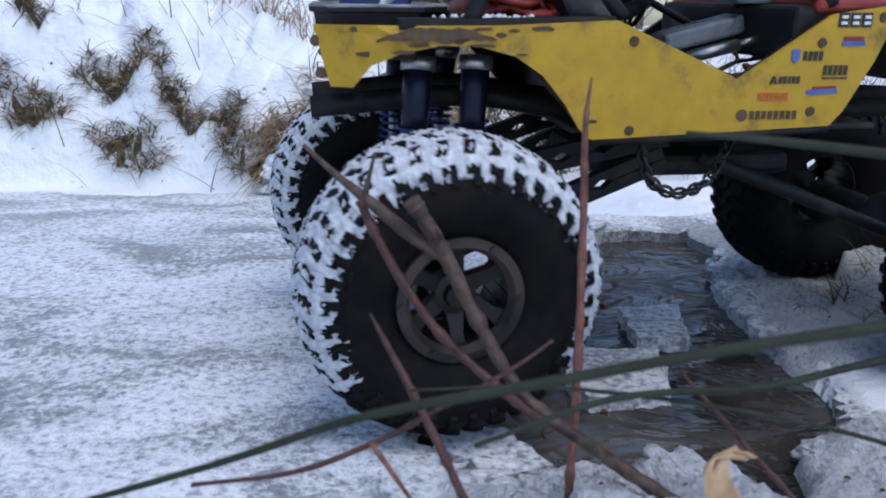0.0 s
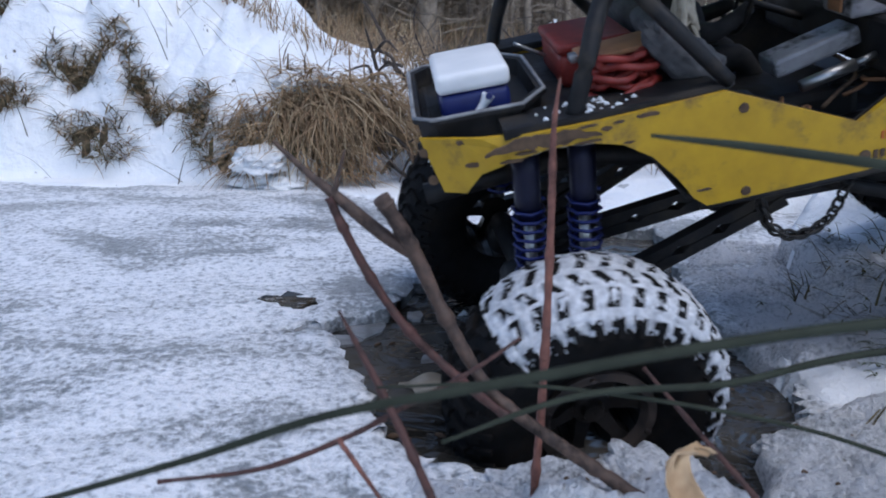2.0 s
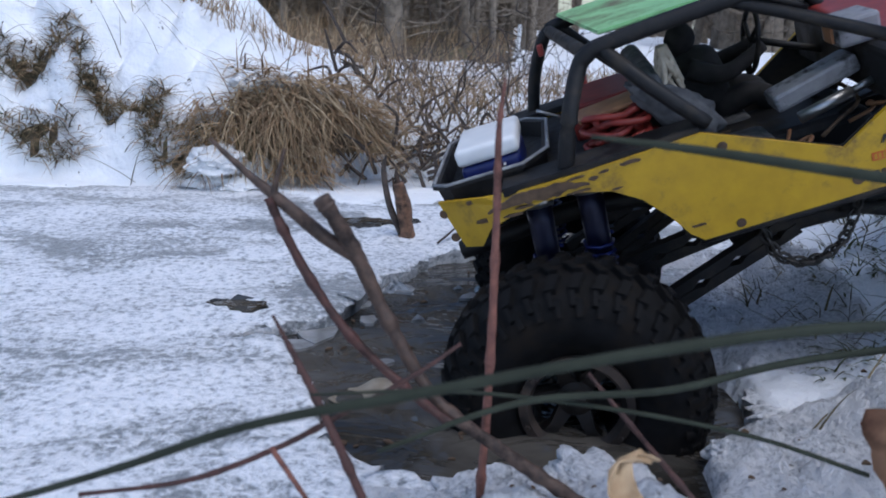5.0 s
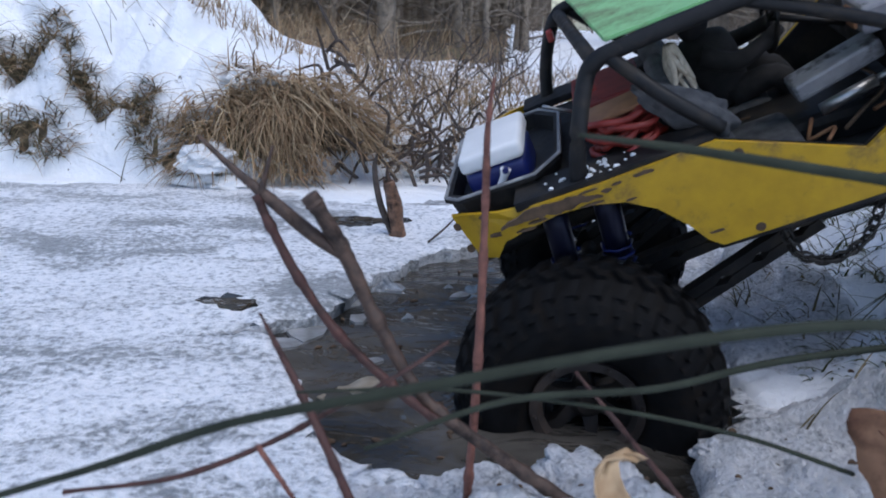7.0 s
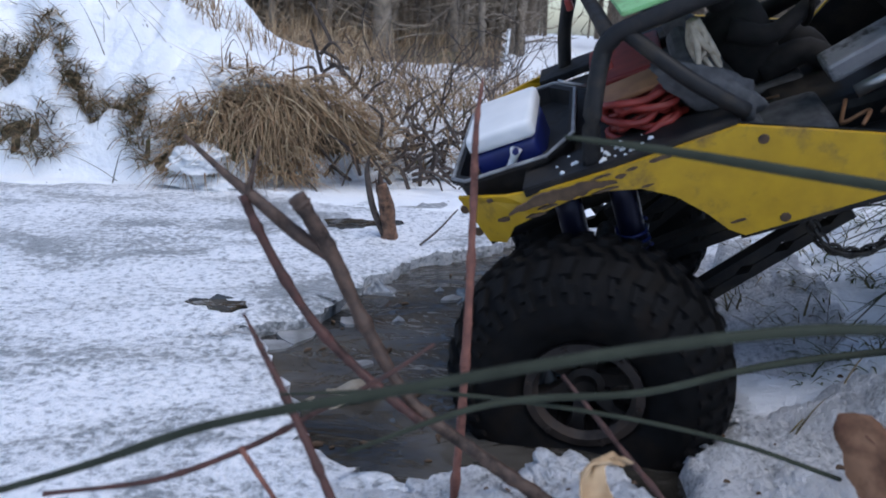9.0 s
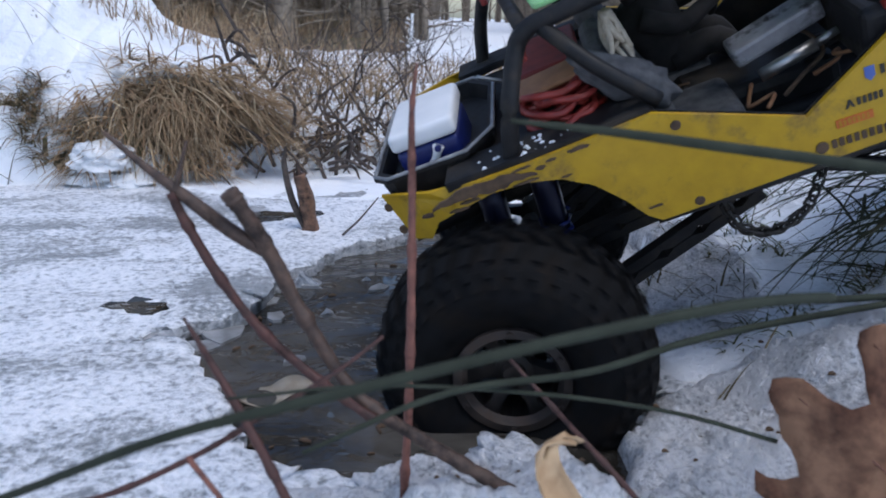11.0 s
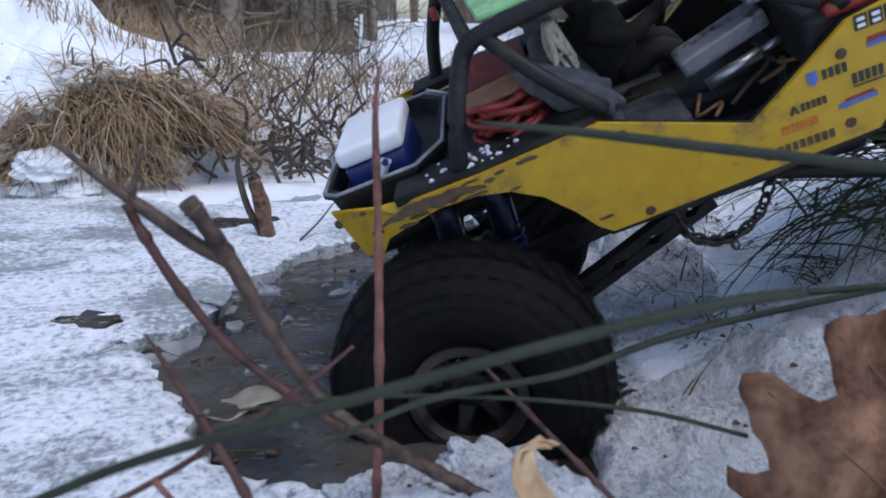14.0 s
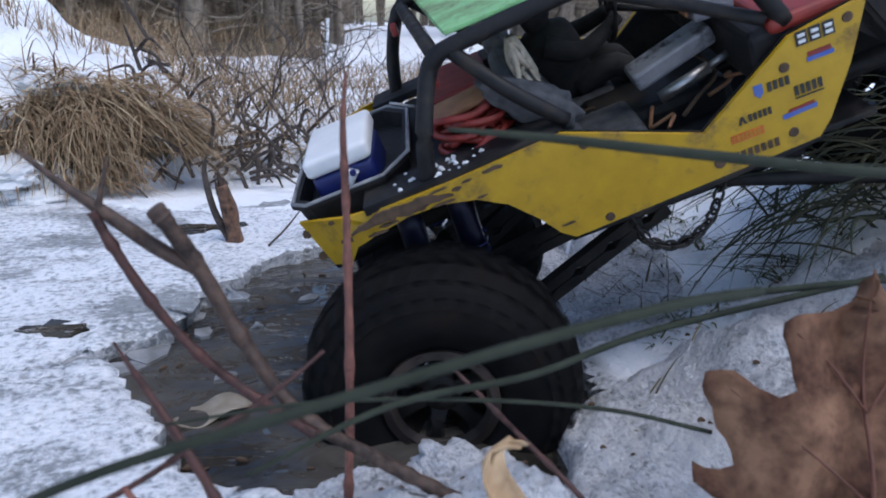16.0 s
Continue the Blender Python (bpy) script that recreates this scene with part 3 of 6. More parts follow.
def build_trees():
    rng = random.Random(11)
    kinds = []
    for k in range(5):
        top = rng.uniform(5, 8)
        r = rng.uniform(0.05, 0.11)
        pts = [(rng.uniform(-0.1, 0.1) * (z > 0), rng.uniform(-0.1, 0.1) * (z > 0), z, r * (1 - z / top * 0.7)) for z in np.linspace(-0.3, top, 7)]
        trunk = mesh_of("trunk", *tube_data(pts, 8, 3), BARK, True)
        limbs = []
        for _ in range(46):
            z = rng.uniform(0.3, top) if rng.random() < 0.6 else rng.uniform(0.1, 1.2)
            a = rng.uniform(0, 6.28)
            ln = rng.uniform(0.4, 1.3)
            p0 = Vector((0, 0, z))
            p1 = p0 + Vector((math.cos(a), math.sin(a), rng.uniform(-0.1, 0.5))) * ln * 0.5
            p2 = p1 + Vector((math.cos(a + rng.uniform(-.5, .5)), math.sin(a), rng.uniform(-0.1, 0.9))) * ln * 0.5
            limbs.append(tube_data([(*p0, 0.014), (*p1, 0.009), (*p2, 0.003)], 4, 2))
            for _ in range(3):
                q = p1 + Vector((rng.uniform(-1, 1), rng.uniform(-1, 1), rng.uniform(-0.4, 1))) * ln * 0.4
                limbs.append(tube_data([(*p1.lerp(p2, rng.random()), 0.005), (*q, 0.002)], 3, 1))
        crown = mesh_of("crown", *joined(limbs), BARK, True)
        kinds.append((trunk, crown))
    for i in range(210):
        y = rng.uniform(7.5, 17) if i < 110 else rng.uniform(4.0, 8.0)
        az = rng.uniform(-0.75, 0.85) if i < 110 else rng.uniform(-0.45, 0.195)
        x = az * y
        if (0.165 if i < 110 else 0.20) < az < 0.34:
            continue
        tree = new("tree")
        trunk, crown = kinds[i % 5]
        put("trunk", trunk, tree)
        put("crown", crown, tree)
        k = 1.0 if i < 110 else rng.uniform(0.22, 0.5)
        tree.matrix_world = pose(x, y, height(x, y), rng.uniform(-3, 3), rng.uniform(-3, 3), rng.uniform(0, 360)) @ Matrix.Diagonal((k, k, rng.uniform(0.9, 1.3) * max(k, 0.5), 1))
        tagged(tree, "slender bare brown tree at the edge of a winter wood", "tree", "trees of the wood")


def build_far_wood():
    rng = random.Random(3)
    datas = []
    for _ in range(900):
        y = rng.uniform(18, 40)
        x = rng.uniform(-0.95, 1.05) * y
        if 0.16 < x / y < 0.34 and (y < 30 or rng.random() < 0.2):
            continue
        r = rng.uniform(0.05, 0.16)
        h = rng.uniform(5, 11)
        datas.append(tube_data([(x, y, -0.4, r), (x + rng.uniform(-.3, .3), y, h * .5, r * .8), (x + rng.uniform(-.5, .5), y, h, r * 0.3)], 5, 1))
        for _ in range(5):
            z = rng.uniform(0, h)
            a = rng.uniform(-1, 1)
            datas.append(tube_data([(x, y, z, 0.03), (x + a, y + rng.uniform(-.5, .5), z + rng.uniform(0, 1), 0.008)], 3, 1))
    v, f = joined(datas)
    tagged(new("far_wood", mesh_of("far_wood", v, f, BARK, True)), "dense brown leafless wood in the distance", "wood", kind="stuff")


build_trees()
build_far_wood()
# ---- plants of the banks ----
def grow(name, datas, mat, label, category):
    v, f = joined(datas)
    return tagged(new(name, mesh_of(name, v, f, mat)), label, category, kind="stuff")


def flat_blades(rng, count, area, lift, way, spread, length, width, sag=0.02, seg=4):
    """Loose blades strewn over a stretch of ground (x0, x1, y0, y1), lying mostly the given way."""
    out = []
    for _ in range(count):
        x, y = rng.uniform(area[0], area[1]), rng.uniform(area[2], area[3])
        b = Vector((x, y, height(x, y) + rng.uniform(0, lift)))
        d = (Vector(way) + Vector((rng.uniform(-1, 1), rng.uniform(-1, 1), rng.uniform(-0.7, 0.7))) * spread).normalized() * length * rng.uniform(0.4, 1.2)
        out.append(blade_data(b, b + d, (0, 0, rng.uniform(0.2, 1) * sag), width * rng.uniform(0.6, 1.4), seg))
    return out


def build_tussocks():
    rng = random.Random(21)
    # dead grass in the hollows of the mound
    for bx, by, a, w, turn in BARE:
        dark, pale = [], []
        for _ in range(int(140 + 420000 * a * w)):
            r, q = rng.random() ** 0.5 * 0.95, rng.uniform(0, 6.283)
            c, k = math.cos(radians(turn)), math.sin(radians(turn))
            u, v = a * r * math.cos(q), w * r * math.sin(q)
            x, y = bx + u * c - v * k, by + u * k + v * c
            z = height(x, y)
            d = Vector((rng.uniform(-0.9, 1.3), rng.uniform(-0.9, 0.1), rng.uniform(-0.50, 0.28))).normalized() * rng.uniform(0.010, 0.036)
            (dark if rng.random() < 0.55 else pale).append(blade_data((x, y, z - 0.002), tuple(Vector((x, y, z + rng.uniform(0, 0.008))) + d), (0, 0, rng.uniform(0, 0.008)), rng.uniform(0.0009, 0.0020), 4))
        grow("grass_tussock", dark, MOSS, "matted brown-green grass in a hollow of the snow", "grass")
        grow("dry_grass", pale, STRAW, "pale dry blades hanging over a tussock", "dry grass")
    # the great straw clump: blades root along the lip of the mound and hang forward, down and to one side
    straw = []
    for _ in range(1500):
        x = -0.160 + 0.165 * rng.random() ** 1.15
        y = rng.uniform(0.915, 0.975)
        mid = math.exp(-((x + 0.098) / 0.040) ** 2)
        top = float(np.interp(x, (-0.16, -0.13, -0.07, -0.01), (0.098, 0.122, 0.118, 0.090))) + rng.uniform(-0.035, 0.008)
        b = Vector((x, y, max(top, height(x, y) - 0.004)))
        k = rng.random()
        if k < 0.18 + 0.42 * mid:
            d = Vector((rng.uniform(-0.35, 0.75), rng.uniform(-0.75, -0.25), rng.uniform(-1.2, -0.25)))
            ln = rng.uniform(0.03, 0.06) + 0.055 * mid * rng.random()
        elif k < 0.80:
            d = Vector((rng.uniform(0.4, 1.2), rng.uniform(-0.9, 0.1), rng.uniform(-0.95, 0.10)))
            ln = rng.uniform(0.035, 0.105)
        else:
            d = Vector((rng.uniform(-1.0, 1.0), rng.uniform(-0.9, 0.2), rng.uniform(-0.5, 0.45)))
            ln = rng.uniform(0.025, 0.070)
        q = b + d.normalized() * ln
        q.z = max(q.z, 0.003)
        straw.append(blade_data(b, q, (rng.uniform(-0.006, 0.006), -rng.uniform(0, 0.010), rng.uniform(-0.004, 0.018)), rng.uniform(0.0010, 0.0023), 5))
    for _ in range(520):
        x = rng.gauss(-0.092, 0.026)
        b = Vector((x, rng.uniform(0.890, 0.918), rng.uniform(0.015, 0.095)))
        q = b + Vector((rng.uniform(-0.45, 0.75), rng.uniform(-0.45, 0.0), rng.uniform(-1.2, -0.05))).normalized() * rng.uniform(0.025, 0.075)
        q.z = max(q.z, 0.003)
        straw.append(blade_data(b, q, (rng.uniform(-0.005, 0.005), -rng.uniform(0, 0.008), rng.uniform(-0.003, 0.010)), rng.uniform(0.0010, 0.0022), 5))
    grow("straw_clump", straw, STRAW, "overhanging clump of pale dry straw", "dry grass")
    # straw bent down at the clump's side, over the foot of the mound
    side = []
    for _ in range(260):
        x, y = rng.uniform(-0.205, -0.145), rng.uniform(0.893, 0.925)
        b = Vector((x, y, height(x, y) + rng.uniform(0.0, 0.018)))
        q = b + Vector((rng.uniform(-0.8, 0.35), rng.uniform(-0.7, -0.2), rng.uniform(-1.0, 0.1))).normalized() * rng.uniform(0.025, 0.07)
        q.z = max(q.z, 0.003)
        side.append(blade_data(b, q, (0, 0, rng.uniform(0.002, 0.012)), rng.uniform(0.0012, 0.0024), 4))
    grow("straw_clump", side, STRAW, "dry straw bent down on the pond's edge", "dry grass")
    roots = []
    for _ in range(95):
        x, y = rng.uniform(-0.06, 0.15), rng.uniform(0.90, 1.06)
        p = Vector((x, y, height(x, y) + rng.uniform(-0.004, 0.05)))
        q = p + Vector((rng.uniform(-0.05, 0.05), rng.uniform(-0.05, 0.02), rng.uniform(-0.05, 0.06)))
        q.z = max(q.z, 0.003)
        m = p.lerp(q, 0.5) + Vector((rng.uniform(-0.015, 0.015), 0, rng.uniform(0, 0.02)))
        roots.append(tube_data(((*p, 0.0026), (*m, 0.0020), (*q, 0.0009)), 5, 4))
    grow("roots", roots, TWIG_DARK, "tangle of dark roots and twigs at the pond's edge", "roots")
    # pads of snow: on the straw, and between the twigs
    heaps = [(-0.172, 0.884, 0.026, 0.034), (-0.186, 0.886, 0.018, 0.012), (-0.150, 0.885, 0.017, 0.006), (-0.118, 0.940, 0.022, 0.118), (-0.142, 0.938, 0.018, 0.116),
             (0.045, 1.00, 0.016, 0.030), (0.085, 1.02, 0.020, 0.024), (0.115, 1.00, 0.013, 0.016), (0.062, 0.965, 0.011, 0.012), (0.135, 1.04, 0.017, 0.018), (0.02, 1.02, 0.020, 0.060), (0.17, 1.03, 0.014, 0.012), (0.10, 0.975, 0.009, 0.010)]
    for k, (x, y, q, up) in enumerate(heaps):
        heap = smooth(part("snow_pillow", clod_mesh(60 + k, q), SNOW), 80)
        heap.matrix_world = pose(x, y, max(up, height(x, y) + 0.002), 14, 0, rng.uniform(-35, 35)) @ Matrix.Diagonal((1, 0.85, 0.85, 1))
        tagged(heap, "rounded pad of snow lying on grass and twigs", "snow", "snow pads")
    # matted straw and litter between the stump and the field
    mat = flat_blades(rng, 1300, (-0.04, 0.42, 0.94, 1.35), 0.06, (0.3, -0.4, 0.15), 0.9, 0.06, 0.0016, 0.012)
    grow("dry_grass", mat, STRAW, "matted straw-coloured grass among the twigs", "dry grass")
    mat = flat_blades(rng, 420, (0.0, 0.40, 0.97, 1.30), 0.03, (0.1, -0.4, 0.3), 0.9, 0.05, 0.0018, 0.012)
    grow("grass_tussock", mat, MOSS, "dark rotting grass among the twigs", "grass")
    back = []
    for _ in range(90):
        x, y = rng.uniform(-0.15, 0.95), rng.uniform(1.25, 3.0)
        back.append(tuft("t", (x, y, height(x, y)), 16, rng.uniform(0.05, 0.11), (rng.uniform(-0.7, 0.7), -0.3, 0.4), 0.05, STRAW, rng, 0.0022, 0.9, 0.15))
    grow("dry_grass", back, STRAW, "rough straw-coloured grass standing in snow", "dry grass")
    far = []
    for _ in range(170):
        y = rng.uniform(2.6, 6.0)
        x = rng.uniform(-0.5, 0.16) * y
        far.append(tuft("t", (x, y, height(x, y)), 12, rng.uniform(0.10, 0.26), (rng.uniform(-0.5, 0.5), -0.1, 0.8), 0.12, STRAW, rng, 0.004, 0.8, 0.1))
    grow("dry_grass", far, STRAW, "thin dry grass at the edge of the wood", "dry grass")
    crest = []
    for _ in range(46):
        x = rng.uniform(-0.30, 0.02)
        y = table(FOOT, x) + rng.uniform(0.14, 0.24)
        crest.append(tuft("t", (x, y, height(x, y)), 8, 0.055, (rng.uniform(-0.6, 0.9), -0.1, 0.7), 0.03, STRAW, rng, 0.0014, 0.8, 0.12))
    grow("dry_grass", crest, STRAW, "dry grass along the crest of the snowy mound", "dry grass")
    stalks = []
    for _ in range(85):
        x = rng.uniform(-0.55, -0.10)
        y = table(FOOT, x) + rng.uniform(-0.01, 0.16)
        z = height(x, y)
        d = Vector((rng.uniform(-0.9, 0.9), rng.uniform(-0.6, 0.2), rng.uniform(0.05, 0.8))).normalized() * rng.uniform(0.015, 0.085)
        stalks.append(blade_data((x, y, z - 0.004), tuple(Vector((x, y, z)) + d), (0, 0, 0.006), rng.uniform(0.0010, 0.0018), 4))
    grow("stalks", stalks, MOSS, "single dark stalks sticking out of the snow", "grass")


def build_brush():
    """Bare dark shrubs behind the stump."""
    rng = random.Random(8)
    for i in range(44):
        x, y = rng.uniform(-0.05, 0.9), rng.uniform(1.15, 2.8)
        if i >= 30:
            y = rng.uniform(2.4, 4.0)
            x = rng.uniform(0.02, 0.20) * y
        if i < 7:
            x, y = rng.uniform(0.0, 0.26), rng.uniform(0.98, 1.30)
        z = height(x, y)
        datas = []
        for _ in range(4):
            p = Vector((x + rng.uniform(-.04, .04), y + rng.uniform(-.04, .04), z - 0.01))
            d = Vector((rng.uniform(-0.8, 0.8), rng.uniform(-.4, .4), 0.9)).normalized()
            ln, pts, thick = rng.uniform(0.07, 0.24), [], rng.uniform(0.0006, 0.0021)
            for k in range(7):
                pts.append((*p, thick * (1 - k / 8)))
                p = p + d * ln / 6
                d = (d + Vector((rng.uniform(-.5, .5), rng.uniform(-.4, .4), rng.uniform(-.30, .25)))).normalized()
                if k > 1:
                    for _ in range(rng.randint(0, 2)):
                        e = Vector((rng.uniform(-1, 1), rng.uniform(-1, 1), rng.uniform(-0.3, 1))).normalized()
                        q = p + e * rng.uniform(0.015, 0.05)
                        datas.append(tube_data([(*p, thick * 0.42), (*(p.lerp(q, 0.5) + Vector((0, 0, rng.uniform(-.006, .006)))), thick * 0.28), (*q, 0.0002)], 4, 2))
            datas.append(tube_data(pts, 5, 3))
        v, f = joined(datas)
        tagged(new("shrub", mesh_of("shrub", v, f, TWIG_DARK, True)), "bare dark shrub with tangled twigs in snow", "shrub", "shrubs behind the pond")


WET_GREEN = blades_mat("wet_green_grass", ((0.07, 0.10, 0.035), (0.14, 0.16, 0.055), (0.05, 0.06, 0.03), (0.24, 0.20, 0.10)))


def build_bank_grass():
    rng = random.Random(31)
    g = []
    for _ in range(6):
        x, y = rng.uniform(0.36, 0.75), rng.uniform(0.36, 0.66)
        g.append(tuft("t", (x, y, height(x, y)), 12, rng.uniform(0.05, 0.11), (-0.95, rng.uniform(-0.5, 0.2), 0.0), 0.03, GREEN, rng, 0.0017, 0.6, 0.08))
    grow("bank_grass", g, GREEN, "sparse dark green grass lying over the snowy bank", "grass")
    # rushes rooted up the bank, leaning out over the ice in loose sheaves
    for sheaf in range(7):
        r = []
        sx, sy = rng.uniform(0.38, 0.52), rng.uniform(0.335, 0.45)
        slope = rng.uniform(-0.30, 0.12)
        for _ in range(16):
            x, y = sx + rng.gauss(0, 0.035), sy + rng.gauss(0, 0.018)
            z = height(x, y) + rng.uniform(0.0, 0.045)
            t = Vector((x, y, z)) + Vector((rng.uniform(-0.30, -0.13), slope * 0.2 + rng.uniform(-0.05, 0.05), rng.uniform(-0.06, 0.015)))
            t.x = max(t.x, 0.225 + 0.42 * max(0.0, t.y - 0.36) + rng.uniform(0, 0.09))
            t.z = max(t.z, height(t.x, t.y) + rng.uniform(0.004, 0.03))
            r.append(blade_data((x, y, z), tuple(t), (0, rng.uniform(-0.01, 0.01), rng.uniform(0.006, 0.030)), rng.uniform(0.0018, 0.0038), 7))
        grow("rushes", r, GREEN, "long dark green rushes leaning out over the ice", "rushes")
    wet = []
    for _ in range(70):
        x, y = rng.uniform(0.225, 0.42), 0.365 + 0.27 * rng.random() ** 1.7
        wet.append(tuft("t", (x, y, height(x, y)), 15, rng.uniform(0.012, 0.034), (-0.6, -0.5, 0.2), 0.022, MOSS, rng, 0.0013, 1.0, 0.2))
    grow("bank_grass", wet, WET_GREEN, "short wet green grass poking out of the snow", "grass")
    low = [tuft("t", (x, y, height(x, y)), 12, 0.04, (-0.8, -0.3, 0.2), 0.03, MOSS, rng, 0.0013, 1.0, 0.1) for x, y in [(rng.uniform(0.23, 0.60), rng.uniform(0.36, 0.72)) for _ in range(26)]]
    grow("bank_grass", low, MOSS, "short withered grass in the bank's snow", "grass")


def build_shelf_litter():
    """Thin stalks and brown crumbs on the crusty snow."""
    rng = random.Random(52)
    st, cr = [], []
    for _ in range(20):
        x, y = rng.uniform(0.17, 0.36), rng.uniform(0.24, 0.36)
        z = height(x, y) + 0.011
        d = Vector((rng.uniform(-1, 1), rng.uniform(-0.6, 0.6), rng.uniform(0.0, 0.6))).normalized() * rng.uniform(0.012, 0.05)
        st.append(blade_data((x, y, z - 0.003), tuple(Vector((x, y, z)) + d), (0, 0, 0.004), rng.uniform(0.0008, 0.0014), 4))
    for _ in range(60):
        x, y, r = rng.uniform(0.03, 0.36), rng.uniform(0.23, 0.36), rng.uniform(0.0006, 0.0017)
        if 0.12 < x < 0.165 or (x < 0.12 and y > 0.29):
            continue
        z = max(height(x, y), 0.0) + (0.011 if x > 0.15 else 0.008)
        cr.append(tube_data(((x - r, y, z, r * 0.3), (x, y + r * 0.4, z + r * 0.3, r * 0.7), (x + r, y - r * 0.3, z, r * 0.3)), 5, 2))
    grow("stalks", st, MOSS, "thin dark stalks lying on crusty snow", "grass")
    grow("litter", cr, MUD, "brown crumbs of leaf on crusty snow", "litter")


def stick(name, points, mat, label, category="twig", sides=9, knots=0, seed=0):
    """A thin branch with swollen knots."""
    line = curve_points(points, 8)
    rng = random.Random(seed)
    out = []
    for i, q in enumerate(line):
        k = 1 + (0.10 if knots else 0.03) * rng.uniform(-1, 1)
        if knots and i % max(2, len(line) // (knots + 1)) == 0:
            k += 0.28
        out.append((q[0], q[1], q[2], q[3] * k))
    v, f = tube_data(out, sides, 2)
    return tagged(new(name, mesh_of(name, v, f, mat, True)), label, category)


def build_near_twigs():
    # the branched twig and the upright one stand well before the wheel
    def nearer(pts, k=0.85):
        return [(0.005 + (x - 0.005) * k, 0.005 + (y - 0.005) * k, 0.19 + (z - 0.19) * k, r * k) for x, y, z, r in pts]

    m = stick("twig", [(0.116, 0.222, -0.010, 0.0026)] + nearer(((0.118, 0.27, -0.012, 0.0030), (0.09, 0.28, 0.004, 0.0030), (0.062, 0.29, 0.020, 0.0029), (0.034, 0.302, 0.038, 0.0028), (0.014, 0.312, 0.068, 0.0030), (0.001, 0.318, 0.094, 0.0033), (-0.009, 0.314, 0.113, 0.0034), (-0.014, 0.313, 0.121, 0.0038))),
              TWIG_TAN, "brown twig with a cut blunt end before the pond", knots=5, seed=1)
    tube("side_shoot", nearer(((0.001, 0.318, 0.094, 0.0026), (-0.014, 0.319, 0.104, 0.0030), (-0.030, 0.321, 0.117, 0.0026), (-0.045, 0.326, 0.128, 0.0016), (-0.060, 0.330, 0.141, 0.0008))), TWIG_TAN, m)
    tube("side_shoot", nearer(((-0.034, 0.321, 0.119, 0.0016), (-0.032, 0.321, 0.128, 0.0010), (-0.029, 0.322, 0.139, 0.0006))), TWIG_TAN, m)
    stick("twig", nearer(((0.040, 0.295, 0.030, 0.0020), (0.020, 0.30, 0.045, 0.0020), (-0.002, 0.308, 0.064, 0.0020), (-0.018, 0.314, 0.085, 0.0021), (-0.030, 0.319, 0.106, 0.0021), (-0.036, 0.321, 0.119, 0.0017))), TWIG_MAROON, "thin red-brown twig crossing others", knots=4, seed=2)
    stick("twig", ((0.020, 0.185, 0.020, 0.0014), (0.010, 0.192, 0.050, 0.0014), (0.001, 0.20, 0.069, 0.0013), (-0.009, 0.210, 0.086, 0.0012), (-0.017, 0.218, 0.098, 0.0008), (-0.022, 0.222, 0.106, 0.0004)), TWIG_MAROON, "pointed dark red twig standing before the ice", knots=4, seed=3)
    stick("twig", [(0.0475, 0.262, -0.004, 0.0017)] + nearer(((0.056, 0.308, 0.0, 0.0019), (0.057, 0.31, 0.022, 0.0019), (0.0575, 0.312, 0.07, 0.0018), (0.057, 0.314, 0.12, 0.0016), (0.0565, 0.316, 0.150, 0.0012), (0.058, 0.316, 0.170, 0.0005))), TWIG_RED, "upright thin red twig at the water's edge", knots=6, seed=4)
    stick("twig", ((0.122, 0.19, 0.03, 0.0009), (0.109, 0.20, 0.049, 0.0009), (0.094, 0.22, 0.064, 0.0009), (0.079, 0.24, 0.079, 0.0006)), TWIG_MAROON, "thin dark red twig before the wheel", knots=3, seed=5)
    c = stick("twig", ((-0.075, 0.205, 0.058, 0.0006), (-0.045, 0.208, 0.0605, 0.0008), (-0.02, 0.212, 0.0685, 0.0009), (0.0, 0.216, 0.078, 0.0008), (0.02, 0.22, 0.088, 0.0007), (0.034, 0.225, 0.096, 0.0005)), TWIG_MAROON, "thin curved reddish twig lying low", knots=3, seed=6)
    tube("side_shoot", ((-0.022, 0.211, 0.069, 0.0009), (-0.015, 0.205, 0.062, 0.0008), (-0.008, 0.20, 0.054, 0.0006)), TWIG_RED, c)
    # long rush blades right before the lens
    for k, pts in enumerate((
            ((-0.14, 0.20, 0.045, 0.0008), (-0.06, 0.18, 0.080, 0.0011), (-0.02, 0.162, 0.103, 0.0012), (0.02, 0.152, 0.1165, 0.0013), (0.06, 0.148, 0.1265, 0.0013), (0.10, 0.152, 0.1305, 0.0014), (0.14, 0.172, 0.1235, 0.0014), (0.1845, 0.23, 0.0994, 0.0014), (0.219, 0.23, 0.0996, 0.0014), (0.254, 0.23, 0.0992, 0.0014), (0.30, 0.235, 0.096, 0.0014)),
            ((0.009, 0.20, 0.074, 0.0006), (0.05, 0.205, 0.0865, 0.0010), (0.10, 0.22, 0.083, 0.0012), (0.155, 0.235, 0.087, 0.0013), (0.27, 0.25, 0.093, 0.0014)),
            ((-0.01, 0.205, 0.089, 0.0004), (0.03, 0.208, 0.0885, 0.0006), (0.08, 0.213, 0.080, 0.0007), (0.13, 0.22, 0.066, 0.0008), (0.17, 0.22, 0.052, 0.0009)),
            ((0.062, 0.20, 0.1635, 0.0006), (0.09, 0.198, 0.161, 0.0013), (0.13, 0.19, 0.157, 0.0016), (0.184, 0.18, 0.152, 0.0017), (0.26, 0.17, 0.147, 0.0017)))):
        v, f = tube_data(pts, 6, 8)
        tagged(new("rush_blade", mesh_of("rush_blade", v, f, GREEN, True)), "long smooth green rush blade hanging across the view", "grass blade", "rush blades")


LEAF = pose(0.2018, 0.199, 0.0730, -16, 0, -17.2)


